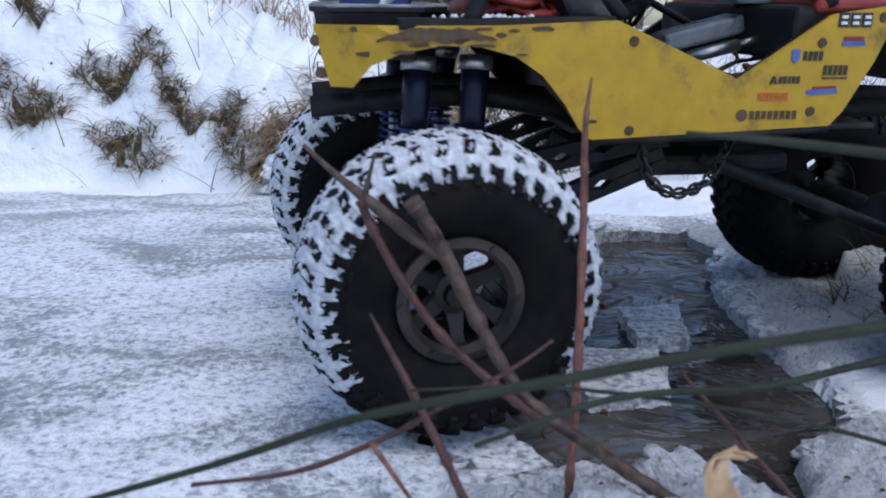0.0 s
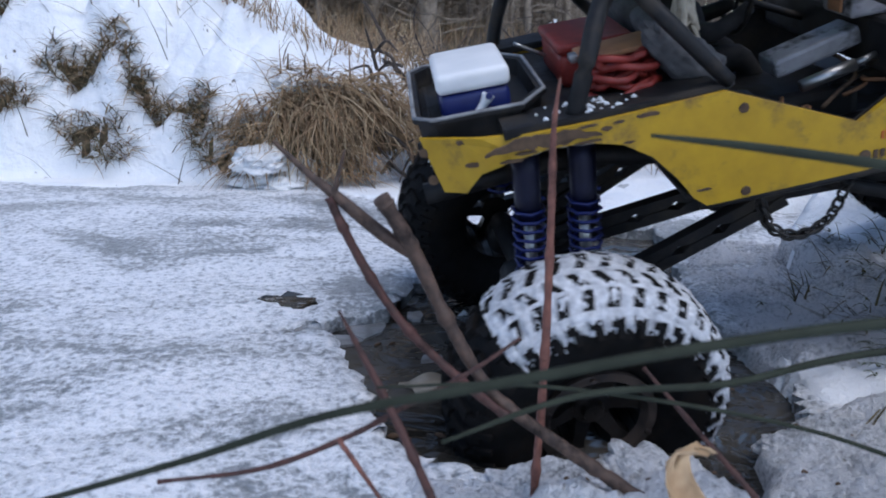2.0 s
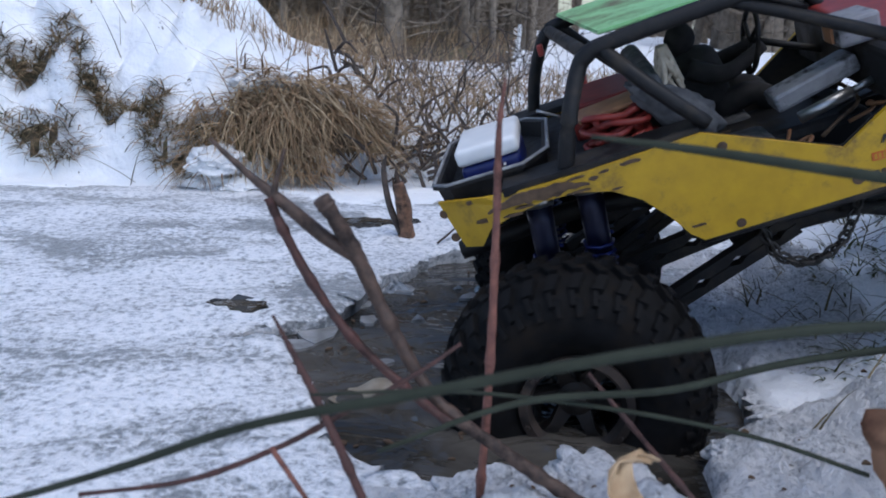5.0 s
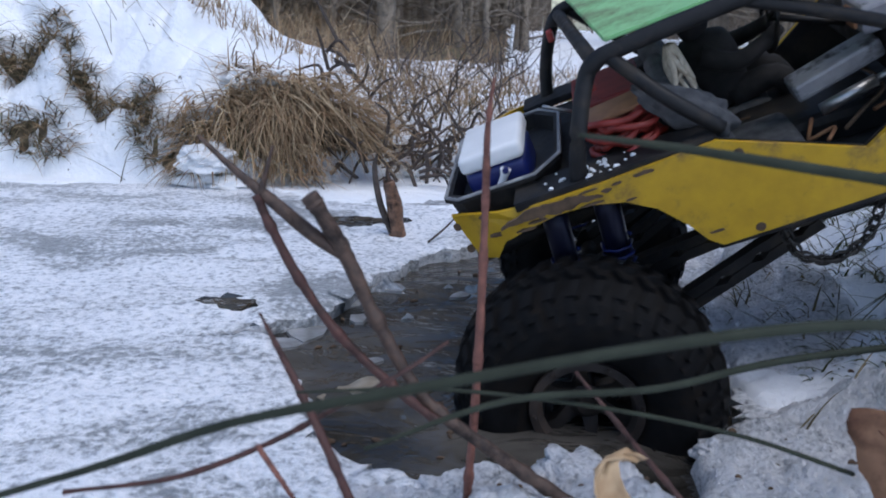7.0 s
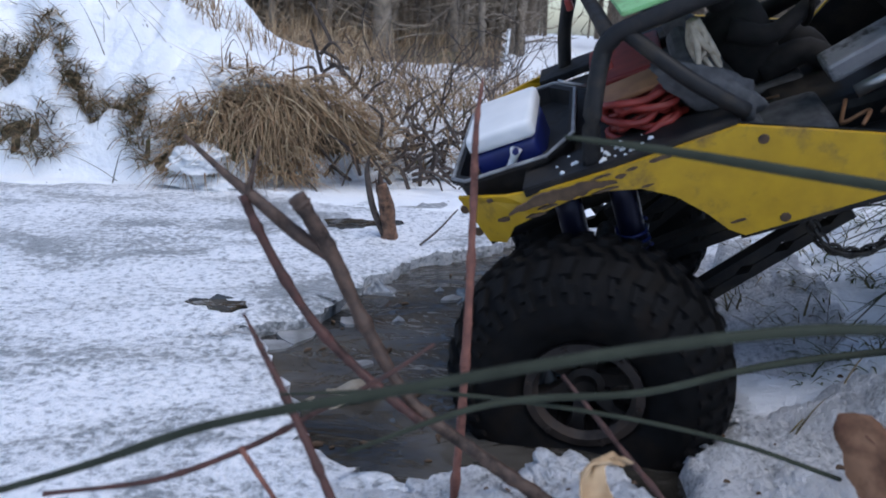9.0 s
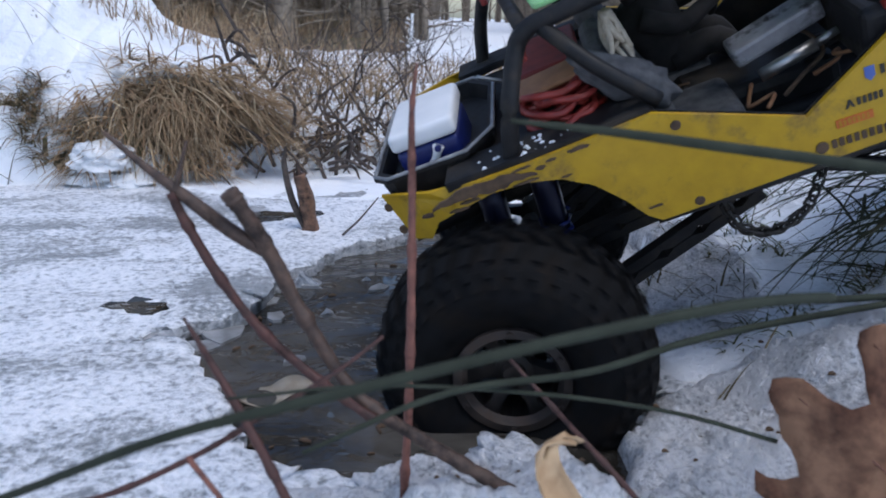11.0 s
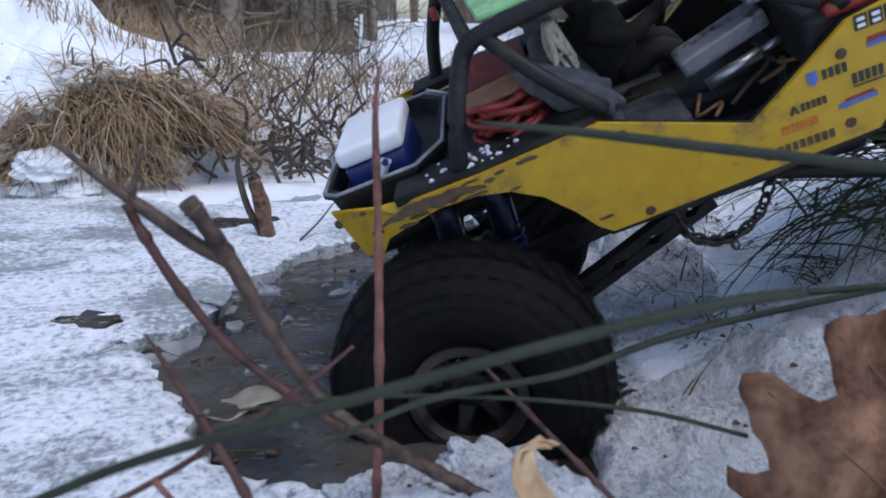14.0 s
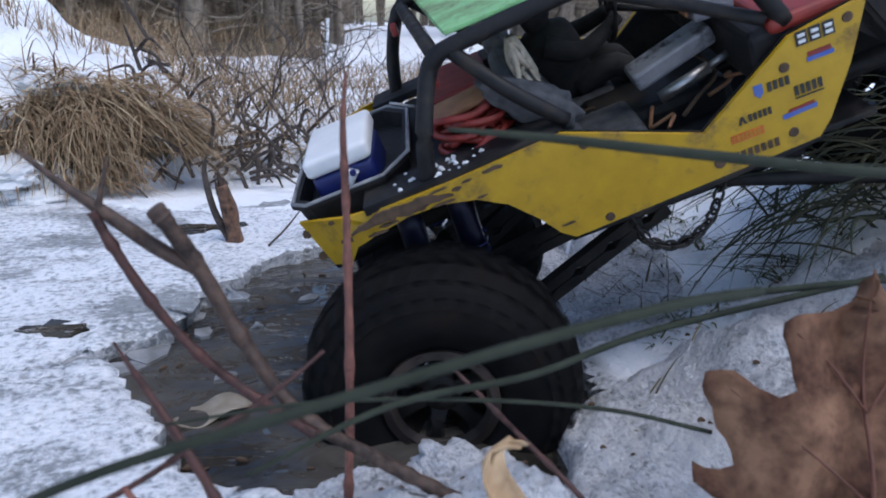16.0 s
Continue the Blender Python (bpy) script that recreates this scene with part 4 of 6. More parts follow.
def leaf_mat():
    m, n, l, b = material("dead_oak_leaf", 0.7, 0, 0.2)
    t, v = noise_tex(n, l, 260, 6, 0.65), noise_tex(n, l, 34, 6, 0.6)
    a = ramp(n, l, t.outputs[0], ((0.34, (0.050, 0.023, 0.014)), (0.66, (0.135, 0.062, 0.036))))
    d = ramp(n, l, v.outputs[0], ((0.40, (0.085, 0.040, 0.024)), (0.62, (0.25, 0.135, 0.078))))
    f = ramp(n, l, v.outputs[0], ((0.4, (0, 0, 0)), (0.6, (1, 1, 1))))
    l.new(mix(n, l, f.outputs[0], a.outputs[0], d.outputs[0]), b.inputs["Base Color"])
    bump(n, l, b, t.outputs[0], 0.5, 0.0008)
    return m


OAKVEIN = worn("leaf_vein", (0.16, 0.055, 0.030), (0.09, 0.032, 0.02), 90, 0.6)


def build_oak_leaf():
    """A big lobed dead leaf with pointed tips, standing on edge and curled."""
    outline = ((0.009, -0.074), (0.008, -0.054), (-0.011, -0.049), (-0.028, -0.043), (-0.038, -0.038), (-0.0435, -0.034), (-0.044, -0.0267), (-0.0355, -0.0293), (-0.0317, -0.0267), (-0.0323, -0.0218), (-0.0366, -0.0144), (-0.0390, -0.0071), (-0.0427, 0.0004), (-0.0416, 0.0054),
               (-0.0329, 0.0065), (-0.0267, 0.0017), (-0.0210, -0.0010), (-0.0157, 0.0017), (-0.0170, 0.0105), (-0.0192, 0.0190), (-0.0187, 0.0239), (-0.0120, 0.0268), (-0.0045, 0.0274), (0.0000, 0.0274), (0.0054, 0.0301), (0.0084, 0.0373), (0.0097, 0.0424),
               (0.0140, 0.0336), (0.0187, 0.0261), (0.0280, 0.0289), (0.0355, 0.0243), (0.0411, 0.0187), (0.0374, 0.0075), (0.0355, 0.0019), (0.0486, 0.0037), (0.0560, 0.0), (0.0541, -0.0112), (0.0504, -0.0187), (0.0541, -0.0299), (0.0467, -0.0373), (0.0355, -0.0429), (0.0224, -0.0485), (0.0112, -0.0540), (0.012, -0.074))
    bm = bmesh.new()
    f = bm.faces.new([bm.verts.new((x, 0, z)) for x, z in ragged(outline, 0.0009, 0.0035, 12)])
    f.normal_update()
    bmesh.ops.triangulate(bm, faces=[f])
    for _ in range(2):
        bmesh.ops.subdivide_edges(bm, edges=[e for e in bm.edges if e.calc_length() > 0.004], cuts=1)
        bmesh.ops.triangulate(bm, faces=bm.faces[:])
    bend = lambda x, z: 0.10 * abs(x - 0.009 + 0.10 * z) + 0.0028 * math.sin(z * 95 + x * 60) + 0.0022 * wob(x, z, 60) + (0.006 if x < 0.009 else -0.002) * math.sin(x * 110)
    for v in bm.verts:
        v.co.y = bend(v.co.x, v.co.z)
    leaf = smooth(part("oak_leaf", bm, leaf_mat()), 60)
    leaf.modifiers.new("thick", "SOLIDIFY").thickness = 0.0005
    leaf.matrix_world = LEAF
    vein = lambda pts: tube("vein", [(x, bend(x, z) - 0.0003, z, r) for x, z, r in pts], OAKVEIN, leaf, "dark red raised vein", 5, 5)
    vein(((0.010, -0.072, 0.0011), (0.010, -0.03, 0.0008), (0.009, 0.005, 0.0006), (0.0095, 0.040, 0.0002)))
    for k in (-1, 1):
        vein(((0.010, -0.036, 0.0005), (0.010 + k * 0.022, -0.018, 0.0004), (0.010 + k * 0.044, 0.0, 0.0002)))
        vein(((0.0095, -0.006, 0.0005), (0.0095 + k * 0.012, 0.010, 0.0004), (0.0095 + k * 0.024, 0.020, 0.0002)))
        vein(((0.010, -0.050, 0.0005), (0.010 + k * 0.022, -0.042, 0.0004), (0.010 + k * 0.042, -0.032, 0.0002)))
    tagged(leaf, "large curled dead brown oak leaf on snow", "leaf")
    # pale shrivelled leaf in the near snow
    vs, fs = [], []
    for i in range(13):
        u = i / 12
        for k in range(7):
            a = -1.3 + 2.6 * k / 6
            r = 0.0058 * (0.45 + math.sin(u * 2.9) * 0.6) * (1 - 0.35 * u ** 4) * (1 + 0.25 * wob(u * 5, k, 1.5))
            vs.append((r * math.sin(a) + 0.003 * math.sin(u * 7) + 0.010 * ease(0.72, 1.0, u), r * math.cos(a) * 0.7, 0.052 * (u - 0.30 * ease(0.75, 1.0, u) * (u - 0.72) / 0.28) + 0.003 * wob(u * 3, k, 2)))
    for i in range(12):
        for k in range(6):
            fs.append((i * 7 + k, i * 7 + k + 1, (i + 1) * 7 + k + 1, (i + 1) * 7 + k))
    pale = worn("pale_dead_leaf", (0.58, 0.42, 0.25), (0.36, 0.22, 0.11), 90, 0.7)
    ob = new("withered_leaf", mesh_of("withered_leaf", vs, fs, pale, True))
    mod = ob.modifiers.new("thick", "SOLIDIFY")
    mod.thickness = 0.0006
    ob.matrix_world = Matrix.Translation((0.095, 0.199, 0.026)) @ Vector((-0.016, 0.014, 0.055)).to_track_quat("Z", "Y").to_matrix().to_4x4() @ pose(0, 0, 0, 0, 0, 160)
    tagged(ob, "pale shrivelled dead leaf standing in snow", "leaf")


def build_stump():
    s = stick("stump", ((0.034, 0.690, -0.01, 0.0095), (0.0335, 0.690, 0.004, 0.0080), (0.032, 0.689, 0.016, 0.0066), (0.0305, 0.688, 0.030, 0.0072), (0.027, 0.687, 0.044, 0.0060), (0.0245, 0.686, 0.053, 0.0050)), wood_mat("stump_wood", (0.24, 0.125, 0.070), (0.075, 0.042, 0.028)), "short broken brown sapling stump frozen into the ice", "stump", 12, 0, 9)
    tube("splinter", ((0.0260, 0.687, 0.046, 0.0036), (0.0235, 0.686, 0.058, 0.0022), (0.0225, 0.686, 0.066, 0.0005)), TWIG_TAN, s)
    tube("splinter", ((0.0225, 0.686, 0.046, 0.0026), (0.0195, 0.685, 0.058, 0.0004)), TWIG_TAN, s)
    tube("split", ((0.030, 0.688, 0.004, 0.0035), (0.018, 0.692, 0.03, 0.003), (0.012, 0.70, 0.06, 0.0025), (0.014, 0.70, 0.075, 0.001)), TWIG_DARK, s)
    stick("stick", ((0.060, 0.665, 0.004, 0.0011), (0.078, 0.69, 0.012, 0.0010), (0.097, 0.715, 0.025, 0.0007)), TWIG_DARK, "thin dark stick frozen in the ice", "stick", 6)


build_tussocks()
build_brush()
build_bank_grass()
build_shelf_litter()
build_near_twigs()
build_oak_leaf()
build_stump()


SHARD = worn("wet_grey_ice", (0.34, 0.35, 0.36), (0.15, 0.15, 0.15), 70, 0.15)


def build_debris():
    """Bits of leaf and ice afloat, and a pale leaf in the water."""
    rng = random.Random(77)
    ds = []
    for _ in range(36):
        x, y = rng.uniform(-0.03, 0.12), rng.uniform(0.32, 0.62)
        r, a = rng.uniform(0.001, 0.0035), rng.uniform(0, 6.3)
        ds.append(tube_data(((x - r * math.cos(a), y - r * math.sin(a), -0.0085, r * 0.25), (x, y, -0.0083, r * 0.5), (x + r * math.cos(a), y + r * math.sin(a), -0.0085, r * 0.2)), 5, 2))
    v, f = joined(ds)
    tagged(new("floating_debris", mesh_of("floating_debris", v, f, MUD, True)), "bits of rotten leaf afloat in the hole", "debris", kind="stuff")
    for k, (x, y, s, a) in enumerate(((-0.012, 0.540, 0.018, 20), (-0.030, 0.487, 0.020, 70), (0.024, 0.578, 0.017, 140), (-0.044, 0.466, 0.015, 10), (0.078, 0.560, 0.010, 50), (0.002, 0.51, 0.010, 95), (0.012, 0.44, 0.008, 30))):
        plate = part("ice_shard", prism_bm([(s * math.cos(w) * (1 + 0.3 * math.sin(3 * w + k)), s * 0.6 * math.sin(w)) for w in (0, 0.9, 1.7, 2.6, 3.6, 4.4, 5.4)], -0.0012, 0.0012), SHARD)
        plate.matrix_world = pose(x, y, -0.0085, 3 - k, 2, a) @ pose(0, 0, 0, 90, 0, 0)
        tagged(plate, "thin grey wet shard of ice afloat in the hole", "ice shard", "floating ice shards")
    bm = bmesh.new()
    f = bm.faces.new([bm.verts.new((x, y, 0)) for x, y in ragged(((-0.022, 0.0), (-0.008, 0.012), (0.012, 0.010), (0.024, 0.001), (0.010, -0.010), (-0.010, -0.011)), 0.002, 0.005, 3)])
    f.normal_update()
    bmesh.ops.triangulate(bm, faces=[f])
    bmesh.ops.subdivide_edges(bm, edges=bm.edges[:], cuts=2)
    bmesh.ops.triangulate(bm, faces=bm.faces[:])
    for q in bm.verts:
        q.co.z = 0.003 * math.sin(q.co.x * 160) + 0.25 * abs(q.co.y)
    ob = smooth(part("sodden_leaf", bm, worn("sodden_leaf_skin", (0.36, 0.31, 0.24), (0.20, 0.16, 0.11), 90, 0.3)), 60)
    ob.modifiers.new("thick", "SOLIDIFY").thickness = 0.0006
    ob.matrix_world = pose(0.004, 0.397, -0.0085, 0, 0, 12)
    tagged(ob, "pale sodden leaf floating in the water", "leaf")



def build_stake():
    ob = stick("stake", ((0.688, 4.0, -0.03, 0.010), (0.689, 4.0, 0.08, 0.009), (0.692, 4.0, 0.196, 0.009)), WHITE, "white marker stake on the far snow bank", "stake", 10)
    return ob


build_debris()
build_stake()
# ---- the model truck ----
NAVY = worn("navy_anodised", (0.008, 0.010, 0.035), (0.004, 0.005, 0.016), 90, 0.4, 0.5)
WB, TRACK, R_TYRE = 0.332, 0.098, 0.070
truck = new("model_truck")
tagged(truck, "muddy yellow radio-controlled rock crawler stuck with its rear in broken ice", "model truck")

SIDE = ((-0.027, 0.176), (0.053, 0.1765), (0.107, 0.179), (0.128, 0.170), (0.167, 0.1530), (0.210, 0.182), (0.244, 0.187), (0.234, 0.161), (0.222, 0.138), (0.216, 0.131),
        (0.160, 0.1285), (0.098, 0.126), (0.092, 0.131), (0.085, 0.142), (0.074, 0.155), (0.061, 0.1635), (0.045, 0.1675), (0.028, 0.168), (0.012, 0.165), (-0.002, 0.159), (-0.010, 0.149), (-0.020, 0.149))


def side_panel(s):
    """A flat painted side with its wheel arch and low door opening; s is the side."""
    bm = prism_bm(SIDE, -0.0013, 0.0013)
    bmesh.ops.subdivide_edges(bm, edges=bm.edges[:], cuts=2)
    bmesh.ops.triangulate(bm, faces=bm.faces[:])
    for v in bm.verts:
        inward = 0.023 * ease(0.022, -0.034, v.co.x) ** 1.2
        v.co.y = s * (0.0848 - inward) + v.co.y
    return part("side_panel", bm, YELLOW, truck, "scratched yellow body side")


def build_body():
    for s in (-1, 1):
        p = side_panel(s)
        for x, z in ((0.115, 0.170), (0.116, 0.130), (0.206, 0.1695), (0.205, 0.138), (-0.024, 0.155), (-0.026, 0.169), (0.235, 0.181)):
            y = 0.0862 - (0.023 * ease(0.022, -0.034, x) ** 1.2)
            bm = bmesh.new()
            bmesh.ops.create_cone(bm, cap_ends=True, segments=12, radius1=0.0026, radius2=0.0021, depth=0.0012)
            bmesh.ops.rotate(bm, verts=bm.verts, matrix=Matrix.Rotation(radians(90), 3, "X"))
            bmesh.ops.translate(bm, verts=bm.verts, vec=(x, s * y, z))
            part("screw", bm, MUD, p, "rusty mud-filled screw")
    # deck, tail, floor and bulkheads
    part("deck", box_bm(-0.024, 0.107, -0.060, 0.060, 0.1700, 0.1745, 0.001), BLACK, truck, "dirty black load deck")
    part("deck_rim", prism_bm(((0.010, 0.1745), (0.107, 0.1775), (0.107, 0.1805), (0.010, 0.179)), -0.0840, -0.0600, 0.0006), BLACK, truck, "muddy black edge of the deck")
    part("deck_rim", prism_bm(((0.010, 0.1745), (0.107, 0.1775), (0.107, 0.1805), (0.010, 0.179)), 0.0600, 0.0840, 0.0006), BLACK, truck, "muddy black edge of the deck")
    part("tailgate", box_bm(-0.0225, -0.0195, -0.060, 0.060, 0.152, 0.175, 0.001), BLACK, truck, "dark tail panel")
    part("floor_pan", box_bm(0.09, 0.245, -0.080, 0.080, 0.128, 0.131, 0.0008), BLACK, truck)
    part("bulkhead", box_bm(0.106, 0.109, -0.080, 0.080, 0.131, 0.176, 0.0008), BLACK, truck)
    part("dashboard", box_bm(0.196, 0.215, -0.078, 0.078, 0.160, 0.186, 0.004, 3), BLACK, truck)
    part("bonnet", box_bm(0.205, 0.330, -0.080, 0.080, 0.182, 0.190, 0.003, 3), RED, truck, "faded red bonnet")
    part("front_wing", prism_bm(((0.244, 0.184), (0.330, 0.182), (0.338, 0.150), (0.262, 0.150)), -0.076, 0.076, 0.002), BLACK, truck)
    for s in (-1, 1):
        bm = prism_bm(SIDE[1:12], s * 0.0815 - 0.0006, s * 0.0815 + 0.0006)
        part("inner_lining", bm, BLACK, truck, "dull black lining inside the body")
    # frame, rock sliders, links
    for s in (-1, 1):
        tube("frame_rail", ((-0.03, s * 0.032, 0.135, 0.006), (0.05, s * 0.032, 0.140, 0.006), (0.13, s * 0.032, 0.130, 0.006), (0.30, s * 0.032, 0.132, 0.006), (0.36, s * 0.032, 0.128, 0.006)), BLACK, truck, "", 6)
        tube("rock_slider", ((0.096, s * 0.082, 0.1245, 0.0022), (0.16, s * 0.084, 0.1270, 0.0024), (0.217, s * 0.083, 0.1295, 0.0022)), BLACK, truck, "black tube under the door")
        build_link(s, 0.145, 0.112, 0.022, 0.058, 0.050)
        build_link(s, 0.145, 0.124, 0.026, 0.092, 0.030)
        build_shock(s, 0.022)
        build_shock(s, 0.050)
        tube("link", ((0.17, s * 0.05, 0.110, 0.004), (0.30, s * 0.055, 0.060, 0.004)), BLACK, truck, "", 6)
    part("skid_plate", box_bm(0.115, 0.225, -0.045, 0.045, 0.098, 0.110, 0.004), BLACK, truck)
    part("gearbox", box_bm(0.125, 0.20, -0.03, 0.03, 0.110, 0.150, 0.005), BLACK, truck)


def build_link(s, x0, z0, x1, z1, y1):
    """A drilled flat suspension arm."""
    a, b = Vector((x0, s * 0.060, z0)), Vector((x1, s * y1, z1))
    d = b - a
    n = Vector((-d.z, 0, d.x)).normalized()
    bm = bmesh.new()
    hw, th, count = 0.0062, 0.0035, 6
    rows = []
    for i in range(count * 4 + 1):
        c = a + d * i / (count * 4)
        hole = 0.0026 if i % 4 == 2 else 0.0
        rows.append((c, hole))
    for sgn in (-1, 1):
        prev = None
        for c, hole in rows:
            ring = [bm.verts.new(c + n * sgn * hw + Vector((0, -th, 0))), bm.verts.new(c + n * sgn * hw + Vector((0, th, 0))),
                    bm.verts.new(c + n * sgn * max(hole, 0.0003) + Vector((0, th, 0))), bm.verts.new(c + n * sgn * max(hole, 0.0003) + Vector((0, -th, 0)))]
            if prev:
                for k in range(4):
                    bm.faces.new((prev[k], prev[(k + 1) % 4], ring[(k + 1) % 4], ring[k]))
            else:
                bm.faces.new(ring)
            prev = ring
        bm.faces.new(prev[::-1])
    return part("link_arm", bm, BLACK, truck, "black drilled suspension arm")


def build_shock(s, x):
    top, low = Vector((x, s * 0.050, 0.158)), Vector((x - 0.006, s * 0.062, 0.085))
    body = tube("shock_absorber", ((*top, 0.0072), (*top.lerp(low, 0.5), 0.0066)), NAVY, truck, "dark blue anodised shock with a coil spring", 12, 3)
    cap = top.lerp(low, 0.05)
    tube("cap", ((*top.lerp(low, -0.04), 0.0085), (*cap, 0.0085)), STEEL, body, "", 12, 2)
    pts = []
    for i in range(61):
        u = i / 60
        c = top.lerp(low, 0.38 + 0.56 * u)
        w = u * 9 * 2 * math.pi
        pts.append((c.x + 0.0082 * math.cos(w), c.y + 0.0082 * math.sin(w), c.z, 0.0010))
    tube("coil_spring", pts, BLUE, body, "dark blue coil spring", 5, 1, False)
    tube("rod", ((*top.lerp(low, 0.5), 0.003), (*low, 0.003)), STEEL, body, "", 8, 2)


def bar(x0, x1, z0, z1, mat, holder, y=-0.0866, lean=0.0):
    """A thin printed patch on the near side."""
    return part("decal", prism_bm(((x0, z0), (x1, z0 + lean), (x1, z1 + lean), (x0, z1)), y, y + 0.0004), mat, holder)


def build_decals():
    ink = worn("black_print", (0.02, 0.02, 0.02), (0.035, 0.03, 0.02), 200, 0.6, 0, 0)
    orange = worn("orange_print", (0.62, 0.16, 0.02), (0.45, 0.10, 0.02), 200, 0.6, 0, 0)
    bluep = worn("blue_print", (0.05, 0.10, 0.40), (0.10, 0.15, 0.35), 200, 0.6, 0, 0)
    panel = [c for c in truck.children if c.name.startswith("side_panel")][0]
    for i in range(3):
        x = 0.2125 + i * 0.0058
        bar(x, x + 0.0050, 0.1765, 0.1830, ink, panel)
        for a, b, c, d in ((0.0010, 0.0040, 0.0012, 0.0026), (0.0010, 0.0040, 0.0039, 0.0053)):
            bar(x + a, x + b, 0.1765 + c, 0.1765 + d, WHITE, panel, -0.0871)
    def word(x, z, w, h, count, mat, lean=0.0):
        step = w / count
        for i in range(count):
            dz = lean * i
            bar(x + i * step, x + i * step + step * 0.66, z + dz, z + h + dz, mat, panel)
    word(0.1975, 0.1615, 0.0105, 0.0042, 4, ink)
    part("decal", prism_bm(((0.1915, 0.1665), (0.1955, 0.1665), (0.1955, 0.1620), (0.1935, 0.1600), (0.1915, 0.1620)), -0.0866, -0.0862), bluep, panel)
    word(0.2085, 0.1548, 0.0130, 0.0046, 5, ink)
    bar(0.2085, 0.2210, 0.1532, 0.1538, ink, panel)
    word(0.1870, 0.1510, 0.0110, 0.0034, 5, ink)
    part("decal", prism_bm(((0.1822, 0.1508), (0.1834, 0.1508), (0.1842, 0.1530), (0.1850, 0.1508), (0.1862, 0.1508), (0.1846, 0.1546), (0.1838, 0.1546)), -0.0866, -0.0862), ink, panel)
    bar(0.1775, 0.1925, 0.1432, 0.1470, orange, panel)
    word(0.1785, 0.1438, 0.0130, 0.0026, 7, YELLOW)
    bar(0.2015, 0.2170, 0.1458, 0.1480, bluep, panel, lean=0.0006)
    bar(0.2045, 0.2160, 0.1481, 0.1494, RED, panel, lean=0.0006)
    bar(0.2160, 0.2275, 0.1682, 0.1702, bluep, panel)
    bar(0.2165, 0.2265, 0.1704, 0.1724, RED, panel)
    word(0.1745, 0.1345, 0.0245, 0.0040, 8, MUD)
    part("decal", prism_bm([(0.1705 + 0.0028 * math.cos(a * 0.524), 0.1365 + 0.0028 * math.sin(a * 0.524)) for a in range(12)], -0.0866, -0.0862), MUD, panel)
    # mud thrown up over the arch
    rng = random.Random(4)
    up = [(0.000 + 0.052 * i / 22, 0.1705 + 0.0050 * math.sin(i / 22 * math.pi) ** 0.7 + rng.uniform(-0.0006, 0.0008)) for i in range(23)]
    dn = [(x, z - 0.0010 - 0.0065 * math.sin(x / 0.052 * math.pi) * rng.uniform(0.55, 0.9)) for x, z in up[::-1]]
    part("mud_splash", prism_bm(up + dn, -0.0870, -0.0855), MUD, panel, "dried brown mud over the wheel arch")
    for k in range(15):
        x = rng.uniform(-0.014, 0.060) if k < 12 else rng.uniform(0.06, 0.10)
        low = float(np.interp(x, (-0.014, 0.0, 0.03, 0.06, 0.08, 0.10, 0.21), (0.152, 0.160, 0.1685, 0.164, 0.149, 0.128, 0.131)))
        z = low + abs(rng.gauss(0, 0.0022)) + 0.0012 if k % 3 else 0.1755 - abs(rng.gauss(0, 0.0015))
        a, b = rng.uniform(0.0020, 0.0070), rng.uniform(0.0005, 0.0013)
        y = -0.0860 + 0.023 * ease(0.022, -0.034, x) ** 1.2
        pts = [(x + a * math.cos(w) * rng.uniform(0.6, 1.2), z + b * math.sin(w) * rng.uniform(0.6, 1.2)) for w in np.linspace(0, 5.6, 9)]
        part("mud_spot", prism_bm(pts, y - 0.0006, y + 0.0012), MUD, panel, "dried brown mud spot")


def build_cage():
    for s, y, yt, dx in ((-1, -0.077, -0.065, 0.0), (1, 0.076, 0.070, -0.017)):
        tube("roll_bar", ((0.042 + dx, y, 0.176, 0.0042), (0.050 + dx, y, 0.200, 0.0042), (0.0605 + dx, yt, 0.220, 0.0042), (0.067 + dx, yt, 0.2265, 0.0042), (0.079 + dx, yt, 0.2290, 0.0042), (0.14, yt, 0.2310, 0.0042), (0.185, yt, 0.2305, 0.0042), (0.194, yt, 0.226, 0.0042), (0.203, y, 0.207, 0.0042), (0.213, y, 0.186, 0.0042)), BLACK, truck, "scuffed black cage tube", 10, 5)
        tube("brace", ((0.074 + dx, yt, 0.227, 0.0036), (0.092 + dx, y, 0.204, 0.0036), (0.112 + dx, y, 0.180, 0.0036)), BLACK, truck, "", 8)
        tube("brace", ((0.135, yt, 0.230, 0.0030), (0.170, yt, 0.210, 0.0030), (0.205, y, 0.190, 0.0030)), BLACK, truck, "", 8)
    tube("cross_bar", ((0.067, -0.065, 0.2265, 0.0038), (0.050, 0.070, 0.2265, 0.0038)), BLACK, truck, "", 8)
    tube("cross_bar", ((0.19, -0.065, 0.228, 0.0038), (0.19, 0.070, 0.228, 0.0038)), BLACK, truck, "", 8)
    bm = box_bm(0.0, 1.0, -0.064, 0.068, 0.2335, 0.2355)
    for v in bm.verts:
        v.co.x = (0.074 - 0.13 * (v.co.y + 0.064)) * (1 - v.co.x) + 0.186 * v.co.x
    bmesh.ops.bevel(bm, geom=bm.edges[:], offset=0.0007, segments=2, affect="EDGES")
    part("roof", bm, GREENROOF, truck, "muddy light green roof sheet")
    part("tail_lamp", box_bm(0.040, 0.044, 0.058, 0.066, 0.214, 0.221, 0.001), RED, truck, "small red tail lamp")
    part("tail_lamp", box_bm(0.060, 0.064, -0.060, -0.054, 0.212, 0.219, 0.001), RED, truck, "small red tail lamp")


